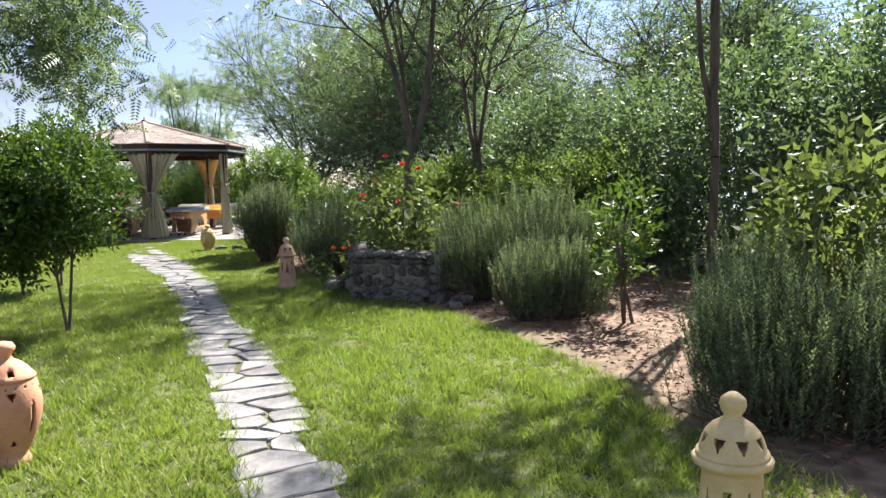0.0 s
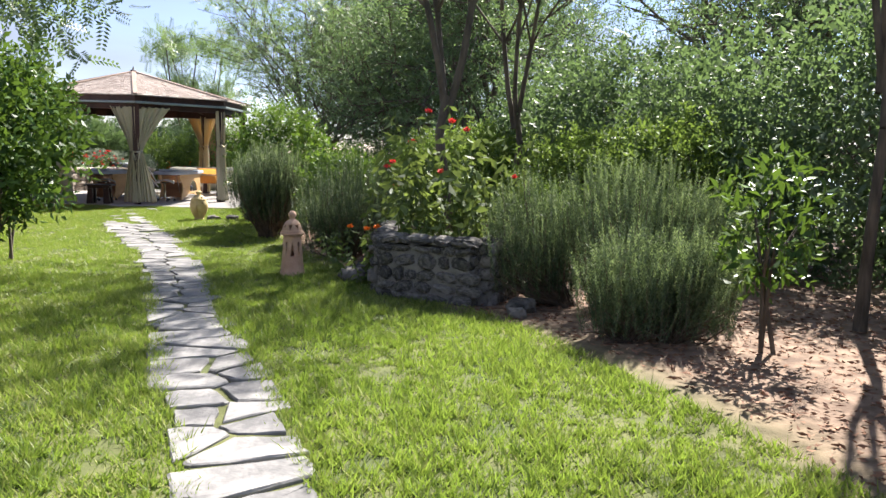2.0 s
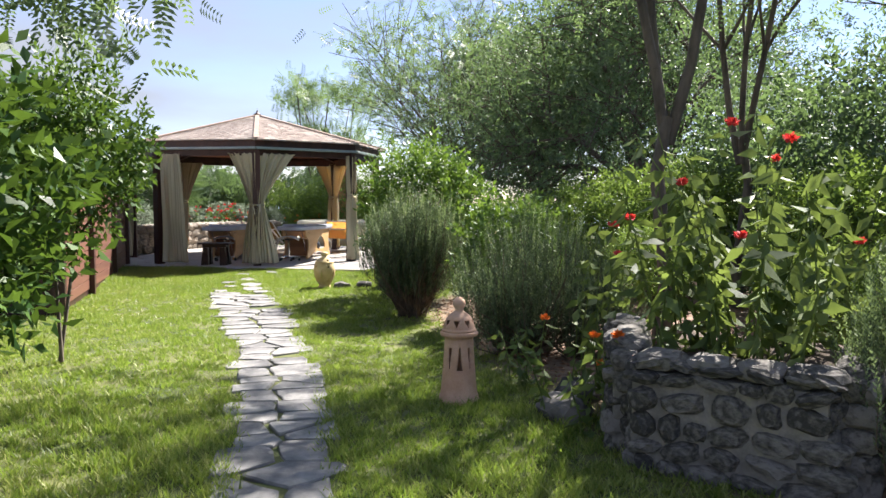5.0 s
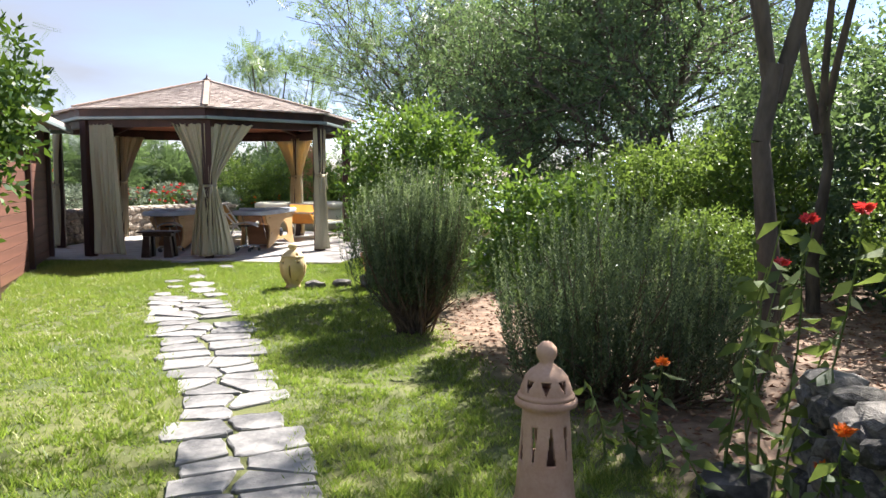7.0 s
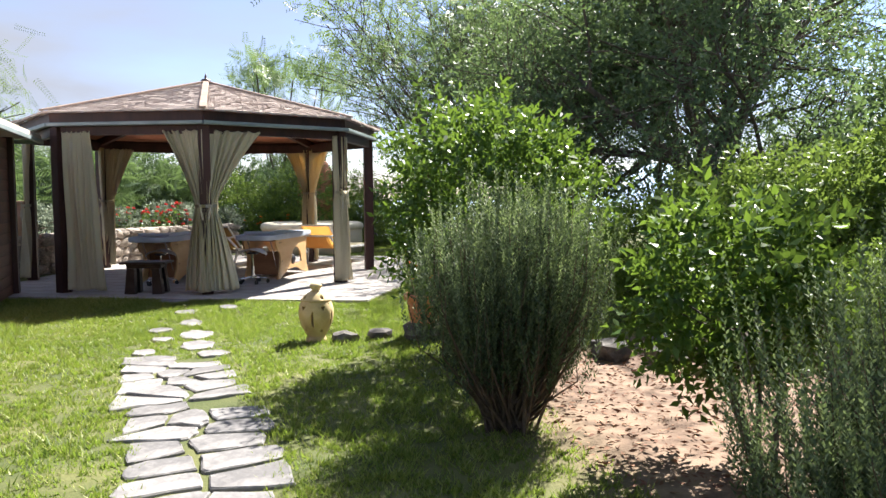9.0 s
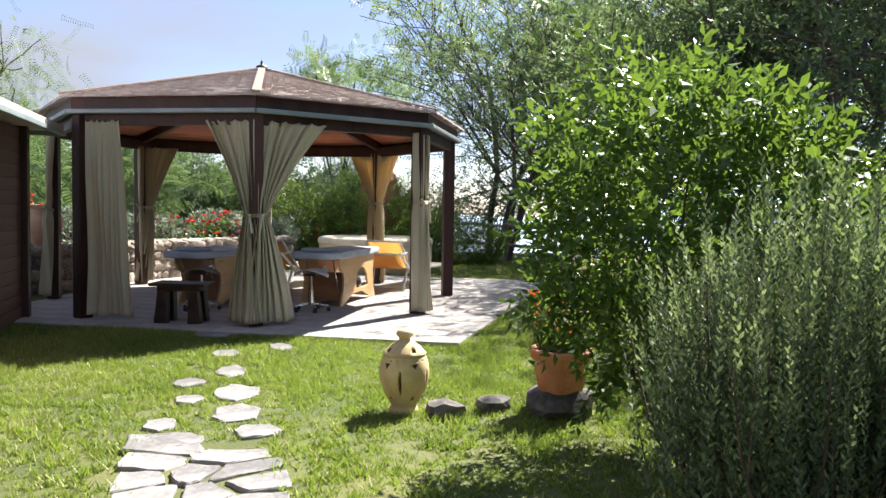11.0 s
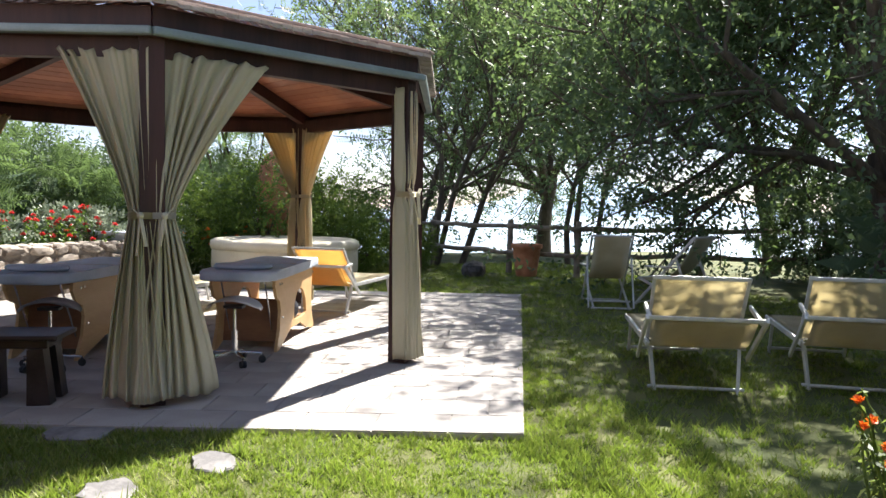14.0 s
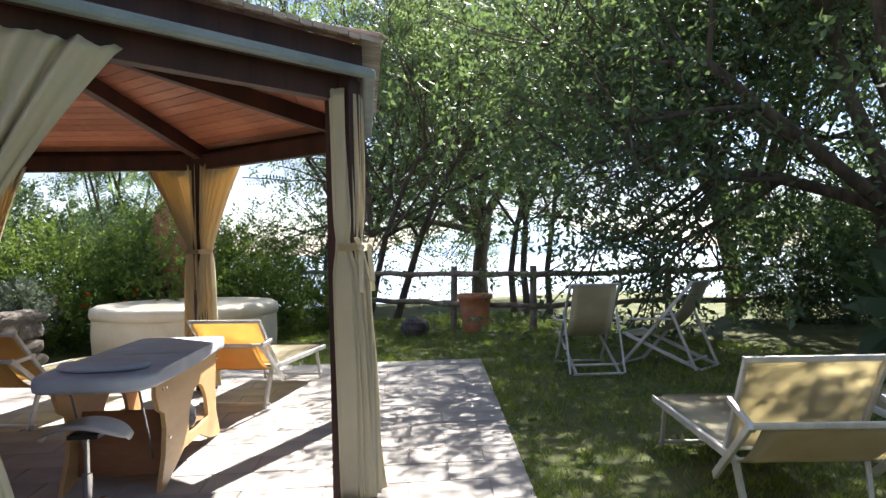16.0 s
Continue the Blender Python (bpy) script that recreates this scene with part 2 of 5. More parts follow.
def tubes(segs, sides=6):
    """Joined tapered tubes. segs: rows of (a, b, r0, r1)."""
    a = np.array([s[0] for s in segs], float)
    b = np.array([s[1] for s in segs], float)
    r0 = np.array([s[2] for s in segs])[:, None, None]
    r1 = np.array([s[3] for s in segs])[:, None, None]
    d = b - a
    d /= np.linalg.norm(d, axis=1)[:, None] + 1e-9
    up = np.where(np.abs(d[:, 2:3]) > 0.9, np.array([[1.0, 0, 0]]), np.array([[0, 0, 1.0]]))
    u = np.cross(d, up)
    u /= np.linalg.norm(u, axis=1)[:, None]
    v = np.cross(d, u)
    ang = np.linspace(0, 2 * np.pi, sides, endpoint=False)
    ring = u[:, None] * np.cos(ang)[None, :, None] + v[:, None] * np.sin(ang)[None, :, None]
    verts = np.concatenate([a[:, None] + ring * r0, b[:, None] + ring * r1], axis=1).reshape(-1, 3)
    i = np.arange(sides)
    face = np.stack([i, (i + 1) % sides, (i + 1) % sides + sides, i + sides], 1)
    faces = (face[None] + (np.arange(len(segs)) * 2 * sides)[:, None, None]).reshape(-1, 4)
    return verts, faces


def tube_path(pts, radii, sides=9):
    """One closed tube along a line of points."""
    pts = [np.array(p, float) for p in pts]
    ang = np.linspace(0, 2 * np.pi, sides, endpoint=False)
    verts, faces = [], []
    for k, p in enumerate(pts):
        d = pts[min(k + 1, len(pts) - 1)] - pts[max(k - 1, 0)]
        d /= np.linalg.norm(d)
        u = np.cross(d, [0, 0, 1.0])
        u /= np.linalg.norm(u)
        w = np.cross(d, u)
        verts += [tuple(p + radii[k] * (u * math.cos(g) + w * math.sin(g))) for g in ang]
    for k in range(len(pts) - 1):
        for j in range(sides):
            n = (j + 1) % sides
            faces.append((k * sides + j, k * sides + n, (k + 1) * sides + n, (k + 1) * sides + j))
    return verts, faces


# ---- foliage ----
def frames_from(d, rng):
    """Rotation matrices (n, 3, 3) whose x axis is d, with a random roll."""
    d = d / (np.linalg.norm(d, axis=1)[:, None] + 1e-9)
    r = rng.normal(size=d.shape)
    v = np.cross(d, r)
    v /= np.linalg.norm(v, axis=1)[:, None] + 1e-9
    return np.stack([d, v, np.cross(d, v)], axis=2)


def leaf(length, width, fold=0.25):
    return np.array([[0, 0, 0], [length * 0.45, width / 2, width * fold], [length, 0, -length * 0.08], [length * 0.45, -width / 2, width * fold]])


def single(length, width):
    return leaf(length, width)[None]


def sprig(n, length, ll, lw, seed):
    """A short twig with n simple leaves set round it."""
    rng = np.random.RandomState(seed)
    out = []
    for i in range(n):
        t = (i + 0.5) / n
        a = i * 2.4
        d = np.array([[0.55 + 0.3 * t, math.cos(a), math.sin(a)]])
        R = frames_from(d, rng)[0]
        out.append((leaf(ll, lw) * (0.8 + 0.4 * rng.rand())) @ R.T + np.array([t * length, 0, 0]))
    return np.array(out)


def pinnate(pairs, length, ll, lw):
    out = []
    for i in range(pairs):
        t = (i + 1) / pairs
        droop = -0.25 * length * t * t
        for s in (-1, 1):
            base = leaf(ll * (1.1 - 0.4 * t), lw)
            a = s * radians(65)
            R = np.array([[math.cos(a), -math.sin(a), 0], [math.sin(a), math.cos(a), 0], [0, 0, 1]])
            out.append(base @ R.T + np.array([t * length, 0, droop]))
    return np.array(out)


def needles(n, length, ll, lw, seed=0):
    out = []
    rng = np.random.RandomState(seed)
    for i in range(n):
        t = (i + 0.5) / n
        a = i * 2.4
        R = frames_from(np.array([[1.3, math.cos(a), math.sin(a)]]), rng)[0]
        out.append((leaf(ll * (1.1 - 0.45 * t), lw, 0.1)) @ R.T + np.array([t * length, 0, 0]))
    return np.array(out)


def scatter(template, pos, direction, size, rng):
    R = frames_from(direction, rng)
    t = template.reshape(-1, 3)
    v = np.einsum("nij,kj->nki", R, t) * size[:, None, None] + pos[:, None]
    v = v.reshape(-1, 3)
    return v, np.arange(len(v)).reshape(-1, 4)


def grow(rng, start, heading, length, radius, levels, kids, spread, up, segs, tips):
    p, d = np.array(start, float), np.array(heading, float)
    d /= np.linalg.norm(d)
    steps = 4
    r = radius
    for i in range(steps):
        d = d + rng.normal(size=3) * 0.10 + np.array([0, 0, up * 0.1])
        d /= np.linalg.norm(d)
        q = p + d * length / steps
        r2 = r * 0.88
        segs.append((p, q, r, r2))
        if 0 <= levels <= 1:
            tips.append((q, d))
        if levels > 0 and i >= 1:
            for _ in range(kids if i == steps - 1 else max(1, kids - 2)):
                side = rng.normal(size=3)
                side -= d * side.dot(d)
                side /= np.linalg.norm(side)
                nd = d * (1 - spread) + side * spread
                grow(rng, q, nd, length * rng.uniform(0.55, 0.75), r2 * 0.6, levels - 1, kids, spread, up, segs, tips)
        p, r = q, r2


def tree(name, m, label, category, stems, levels, kids, spread, up, template, leafmat, barkmat, per_tip, scatter_r, droop, seed, size=(0.7, 1.3), group=""):
    """stems: rows of (start, heading, length, radius)."""
    rng = np.random.RandomState(seed)
    root = thing(name, m, label, category, group)
    segs, tips = [], []
    for s, h, ln, r, *own in stems:
        grow(rng, s, h, ln, r, own[0] if own else levels, kids, spread, up, segs, tips)
    v, f = tubes([s for s in segs if s[2] > 0.004])
    from_arrays("trunk", v, f, barkmat, root, smooth=True)
    tp = np.array([t[0] for t in tips])
    td = np.array([t[1] for t in tips])
    idx = np.repeat(np.arange(len(tp)), per_tip)
    pos = tp[idx] + rng.normal(size=(len(idx), 3)) * scatter_r
    pos[:, 2] = np.maximum(pos[:, 2], 0.05)
    d = td[idx] * 0.5 + rng.normal(size=(len(idx), 3)) * 0.7 + np.array([0, 0, -droop])
    v, f = scatter(template, pos, d, rng.uniform(*size, size=len(idx)), rng)
    tagged(from_arrays("crown", v, f, leafmat, root), kind="stuff")
    return root


def blob_points(rng, n, radii, centre, shell=0.35):
    d = rng.normal(size=(n, 3))
    d /= np.linalg.norm(d, axis=1)[:, None]
    lobes = rng.normal(size=(11, 3))
    lobes /= np.linalg.norm(lobes, axis=1)[:, None]
    reach = rng.uniform(0.75, 1.15, 11)
    near = np.exp(((d @ lobes.T) - 1) / 0.09) * reach[None]
    bump = 0.82 + 0.34 * near.max(axis=1) + 0.07 * rng.normal(size=n)
    r = (1 - shell * rng.rand(n) ** 1.5) * bump
    return d * r[:, None] * np.array(radii) + np.array(centre), d


def shrub(name, m, label, radii, centre, n, template, leafmat, seed, stems=8, droop=0.1, size=(0.7, 1.3), category="shrub", group="", shell=0.5):
    """A dense leafy shrub: branching stems and leaves through the outer part of the crown."""
    rng = np.random.RandomState(seed)
    root = thing(name, m, label, category, group)
    pos, d = blob_points(rng, n, radii, centre, shell)
    pos[:, 2] = np.maximum(pos[:, 2], 0.04)
    v, f = scatter(template, pos, d + rng.normal(size=d.shape) * 0.6 + np.array([0, 0, 0.1 - droop]), rng.uniform(*size, size=n), rng)
    segs = []
    ends, _ = blob_points(rng, stems * 4, radii, centre, 0.6)
    for i in range(stems):
        a = np.array([rng.normal() * 0.05, rng.normal() * 0.05, 0.0])
        mid = np.array(centre) * 0.6 + rng.normal(size=3) * np.array(radii) * 0.2
        segs.append((a, mid, 0.02, 0.014))
        for e in ends[i * 4:i * 4 + 4]:
            segs.append((mid, e * 0.92, 0.014, 0.004))
    tv, tf = tubes(segs, 5)
    tagged(from_arrays("stem_tangle", tv, tf, M["bark"], root, smooth=True), kind="stuff")
    tagged(from_arrays("foliage", v, f, leafmat, root), kind="stuff")
    return root


def rosemary(m, label, lobes, n, seed, bare=0.25):
    """lobes: rows of (x, y, z, rx, ry, rz); straight upright shoots that fan out from a woody foot."""
    rng = np.random.RandomState(seed)
    root = thing("rosemary_bush", m, label, "rosemary bush", "rosemary bushes")
    old, young, segs = [], [], []
    shoot = needles(52, 0.54, 0.034, 0.010, seed)
    share = n // len(lobes)
    for cx, cy, cz, rx, ry, rz in lobes:
        foot = np.array([cx * 0.6, cy * 0.6, 0.0])
        tip, d = blob_points(rng, share, (rx, ry, rz), (cx, cy, cz), 0.45)
        tip += rng.normal(size=tip.shape) * np.array([0.02, 0.02, 0.05])
        tip[:, 2] += 0.14 * rng.rand(share) ** 3
        out = tip - foot
        out /= np.linalg.norm(out, axis=1)[:, None]
        dd = out * np.array([0.40, 0.40, 0.4]) + np.array([0, 0, 0.75]) + rng.normal(size=d.shape) * 0.10
        dd /= np.linalg.norm(dd, axis=1)[:, None]
        size = rng.uniform(0.65, 1.25, share)
        base = tip - dd * (0.54 * size)[:, None]
        keep = base[:, 2] > bare * 0.35
        base, dd, size = base[keep], dd[keep], size[keep]
        # About half the shoots end in the pale tip colour that holds the sunlight.
        pale_tip = rng.rand(len(base)) < 0.5
        old.append(scatter(shoot[:34], base, dd, size, rng)[0])
        old.append(scatter(shoot[34:], base[~pale_tip], dd[~pale_tip], size[~pale_tip], rng)[0])
        young.append(scatter(shoot[34:], base[pale_tip], dd[pale_tip], size[pale_tip], rng)[0])
        for p, q in zip(base[::5], dd[::5]):
            f = foot + np.array([rng.normal() * 0.05, rng.normal() * 0.05, 0])
            mid = f * 0.5 + p * 0.5 + rng.normal(size=3) * 0.03
            segs.append((f, mid, 0.013, 0.008))
            segs.append((mid, p, 0.008, 0.004))
            segs.append((p, p + q * 0.3, 0.004, 0.002))
    tv, tf = tubes(segs, 4)
    tagged(from_arrays("stem_tangle", tv, tf, M["rostem"], root), kind="stuff")
    for name, store, mat, text in (("needles", old, "rosemary", "dark grey-green needles"), ("new_growth", young, "roshoot", "pale silvery green shoot tips with sunlight in their colour")):
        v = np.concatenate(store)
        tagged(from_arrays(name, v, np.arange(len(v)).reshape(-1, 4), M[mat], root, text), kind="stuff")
    return root


# ---- ground ----
def smooth(a, b, x):
    t = np.clip((x - a) / (b - a), 0, 1)
    return t * t * (3 - 2 * t)


def ground_z(x, y):
    z = -0.10 + 0.07 * smooth(19.5, 22.0, y) + 0.02 * np.sin(x * 0.9) * np.cos(y * 0.7) * (1 - smooth(20, 22, y))
    far = np.maximum(np.maximum(y - 35, (x - 13) * 0.9), 0)
    return z - 0.035 * far * np.clip(far / 8, 0, 1) - 0.40 * np.clip(far - 4, 0, 130)


SOIL_Y = (-5, 0, 4, 5.6, 7, 8.2, 9.6, 12, 15, 16.5, 17.5, 18.4, 19.2)
SOIL_X = (2.7, 2.7, 2.9, 3.25, 3.3, 3.2, 2.7, 2.45, 2.2, 2.25, 2.8, 4.2, 9.0)


def soil_amount(x, y):
    edge = np.interp(y, SOIL_Y, SOIL_X)
    s = smooth(-0.25, 0.75, x - edge) * (1 - smooth(18.6, 19.2, y))
    return s


gx = np.concatenate([[-3000, -800, -250, -100, -50, -25, -14], np.arange(-9, 15, 0.2), [17, 20, 25, 32, 45, 60, 90, 140, 220, 400, 900, 3000]])
gy = np.concatenate([[-3000, -800, -250, -90, -40, -18, -8], np.arange(-3, 42, 0.2), [44, 48, 54, 62, 75, 95, 130, 180, 260, 450, 1000, 3000]])
GX, GY = np.meshgrid(gx, gy)
GZ = ground_z(GX, GY) + np.array(0.012) * np.sin(GX * 7.1 + GY * 3.3) * np.sin(GY * 6.3 - GX * 2.1)
gi = np.arange(len(gx) * len(gy)).reshape(len(gy), len(gx))
gf = np.stack([gi[:-1, :-1], gi[:-1, 1:], gi[1:, 1:], gi[1:, :-1]], -1).reshape(-1, 4)
gm = material("lawn_and_soil", (0.055, 0.072, 0.018), (0.12, 0.125, 0.04), 1.6, 0.95, 0.6, 50)
gn, gl = gm.node_tree.nodes, gm.node_tree.links
attr = gn.new("ShaderNodeAttribute")
attr.attribute_name = "soil"
soiln = gn.new("ShaderNodeTexNoise")
soiln.inputs["Scale"].default_value, soiln.inputs["Detail"].default_value = 7, 8
gco = gn.new("ShaderNodeTexCoord")
gl.new(gco.outputs["Object"], soiln.inputs["Vector"])
soilr = gn.new("ShaderNodeValToRGB")
soilr.color_ramp.elements[0].position, soilr.color_ramp.elements[1].position = 0.36, 0.62
soilr.color_ramp.elements[0].color, soilr.color_ramp.elements[1].color = (0.115, 0.072, 0.048, 1), (0.25, 0.17, 0.118, 1)
gl.new(soiln.outputs["Fac"], soilr.inputs["Fac"])
gmix = gn.new("ShaderNodeMixRGB")
gl.new(attr.outputs["Fac"], gmix.inputs[0])
gl.new(gn["Color Ramp"].outputs["Color"], gmix.inputs[1])
gl.new(soilr.outputs["Color"], gmix.inputs[2])
gl.new(gmix.outputs["Color"], gn["Principled BSDF"].inputs["Base Color"])
ground = from_arrays("ground", np.stack([GX, GY, GZ], -1).reshape(-1, 3), gf, gm, smooth=True)
tagged(ground, "green lawn with bare reddish soil under the shrubs", "ground", kind="structure")
at = ground.data.attributes.new("soil", "FLOAT", "POINT")
at.data.foreach_set("value", soil_amount(GX, GY).ravel().astype(np.float32))

bm = bmesh.new()
bmesh.ops.create_grid(bm, x_segments=8, y_segments=8, size=4500, matrix=Matrix.Translation((2500, 2500, -42)))
tagged(part("water", bm, M["water"]), "pale blue sea far below the garden, haze put into its colour", "sea", kind="structure")
rngh = np.random.RandomState(5)
hx = np.linspace(0, 1, 60)
hz = 190 * np.exp(-((hx - 0.45) / 0.2) ** 2) + 60 * np.exp(-((hx - 0.75) / 0.12) ** 2) + 6 * np.sin(hx * 40)
hv, hf = [], []
for i, t in enumerate(hx):
    cxh, cyh = 900 + t * 2300, 3300 - t * 500
    hv += [(cxh, cyh - 250, -45), (cxh, cyh, -45 + hz[i]), (cxh, cyh + 300, -45)]
for i in range(59):
    hf += [(3 * i, 3 * i + 3, 3 * i + 4, 3 * i + 1), (3 * i + 1, 3 * i + 4, 3 * i + 5, 3 * i + 2)]
tagged(from_arrays("backdrop_hill", hv, hf, M["hill"], smooth=True), "distant mountain across the water, haze put into its blue colour", "mountain", kind="structure")

# ---- paved terrace under the gazebo: four corners, front left first ----
TERRACE = [Vector(p) for p in ((-3.4, 23.45, 0), (2.24, 21.28, 0), (5.58, 27.9, 0), (-1.6, 30.65, 0))]


def on_terrace(u, v, z=0.0):
    a, b, c, d = TERRACE
    p = a.lerp(b, u).lerp(d.lerp(c, u), v)
    return Vector((p.x, p.y, z))


terrace = thing("terrace", Matrix(), "pale square stone paving under the gazebo", "paving", kind="structure")
bm = bmesh.new()
low = [bm.verts.new(on_terrace(u, v, -0.25)) for u, v in ((0, 0), (1, 0), (1, 1), (0, 1))]
top = [bm.verts.new(on_terrace(u, v, -0.008)) for u, v in ((0, 0), (1, 0), (1, 1), (0, 1))]
bm.faces.new(top)
for i in range(4):
    bm.faces.new((low[i], low[(i + 1) % 4], top[(i + 1) % 4], top[i]))
part("bed", bm, M["grout"], terrace, "grey grout bed")


# ---- lawn ----
def inside_terrace(x, y, pad=0.0):
    ok = np.ones_like(x, bool)
    for i in range(4):
        a, b = TERRACE[i], TERRACE[(i + 1) % 4]
        e = (b - a).normalized()
        ok &= (-(e.y) * (x - a.x) + e.x * (y - a.y)) > -pad
    return ok


PATH_Y = (2.0, 4.0, 4.6, 5.6, 7.0, 9.2, 12.0, 13.2, 14.0, 16.8, 18.0, 19.0)
PATH_X = (0.70, 0.65, 0.62, 0.72, 0.68, 0.63, 0.62, 0.55, 0.51, 0.22, -0.02, 0.0)
PATH_W = (0.45, 0.46, 0.42, 0.50, 0.58, 0.50, 0.60, 0.66, 0.60, 0.84, 0.85, 0.7)
# stepping stones between the path and the terrace: x, y, width, depth
STEPS = ((-0.27, 22.22, 0.40, 0.46), (-0.07, 21.15, 0.26, 0.34), (0.44, 21.41, 0.24, 0.36), (0.03, 20.46, 0.25, 0.46), (-0.28, 20.12, 0.26, 0.33), (0.12, 19.76, 0.36, 0.50),
         (-0.22, 19.60, 0.22, 0.30), (0.16, 19.14, 0.34, 0.44), (-0.32, 18.92, 0.22, 0.30), (0.32, 18.66, 0.30, 0.30), (-0.16, 18.55, 0.34, 0.26))
rng = np.random.RandomState(11)


def lawn(count, x0, x1, y0, y1, h0, h1, wide):
    tufts = count // 13
    pick = rng.randint(0, tufts, count)
    x, y = rng.uniform(x0, x1, tufts)[pick] + rng.normal(size=count) * 0.022, rng.uniform(y0, y1, tufts)[pick] + rng.normal(size=count) * 0.022
    tall = rng.uniform(0.65, 1.35, tufts)[pick]
    s = soil_amount(x, y)
    patch = np.sin(x * 2.3 + 1) * np.sin(y * 1.9) * 0.25 + np.sin(x * 5.1 + y * 3.7) * 0.15
    keep = (s + patch * 0.5 < rng.uniform(0.02, 0.75, count)) & ~inside_terrace(x, y, -0.02) & (x > -4.2)
    pc, pw = np.interp(y, PATH_Y, PATH_X), np.interp(y, PATH_Y, PATH_W)
    keep &= (np.abs(x - pc) > pw / 2 + rng.normal(size=count) * 0.04) | (y > 18.5)
    for sx, sy, sw, sd in STEPS:
        keep &= ((x - sx) / (sw * 0.58)) ** 2 + ((y - sy) / (sd * 0.58)) ** 2 > rng.uniform(0.7, 1.0, count)
    x, y, patch, tall = x[keep], y[keep], patch[keep], tall[keep]
    n = len(x)
    z = ground_z(x, y) - 0.005
    a = rng.uniform(0, 2 * np.pi, n)
    h = rng.uniform(h0, h1, n) * (1 + patch) * tall
    lean = rng.uniform(0.2, 1.2, n) * h
    la = rng.uniform(0, 2 * np.pi, n)
    w = wide * rng.uniform(0.6, 1.3, n)
    base = np.stack([x, y, z], 1)
    side = np.stack([np.cos(a), np.sin(a), 0 * a], 1) * w[:, None]
    tip = base + np.stack([np.cos(la) * lean, np.sin(la) * lean, h], 1)
    v = np.stack([base - side, base + side, tip], 1).reshape(-1, 3)
    return v, np.arange(len(v)).reshape(-1, 3)


parts = [lawn(330000, -3.2, 3.4, 2.0, 12.0, 0.025, 0.075, 0.006), lawn(300000, -3.6, 3.2, 12.0, 23.5, 0.02, 0.052, 0.006),
         lawn(170000, 2.0, 9.5, 18.0, 34.0, 0.03, 0.065, 0.005), lawn(60000, -2.4, 2.5, 19.5, 23.4, 0.03, 0.07, 0.0035)]
offs = np.cumsum([0] + [len(p[0]) for p in parts[:-1]])
tagged(from_arrays("grass", np.concatenate([p[0] for p in parts]), np.concatenate([p[1] + o for p, o in zip(parts, offs)]), M["grass"]),
       "short sunlit green lawn grass blades", "grass", kind="stuff")

# ---- gazebo ----
CX, CY, PR = 0.09, 25.55, 2.90


def corner(i, r, z):
    a = radians(-89 + 45 * i)
    return Vector((r * math.cos(a), r * math.sin(a), z))


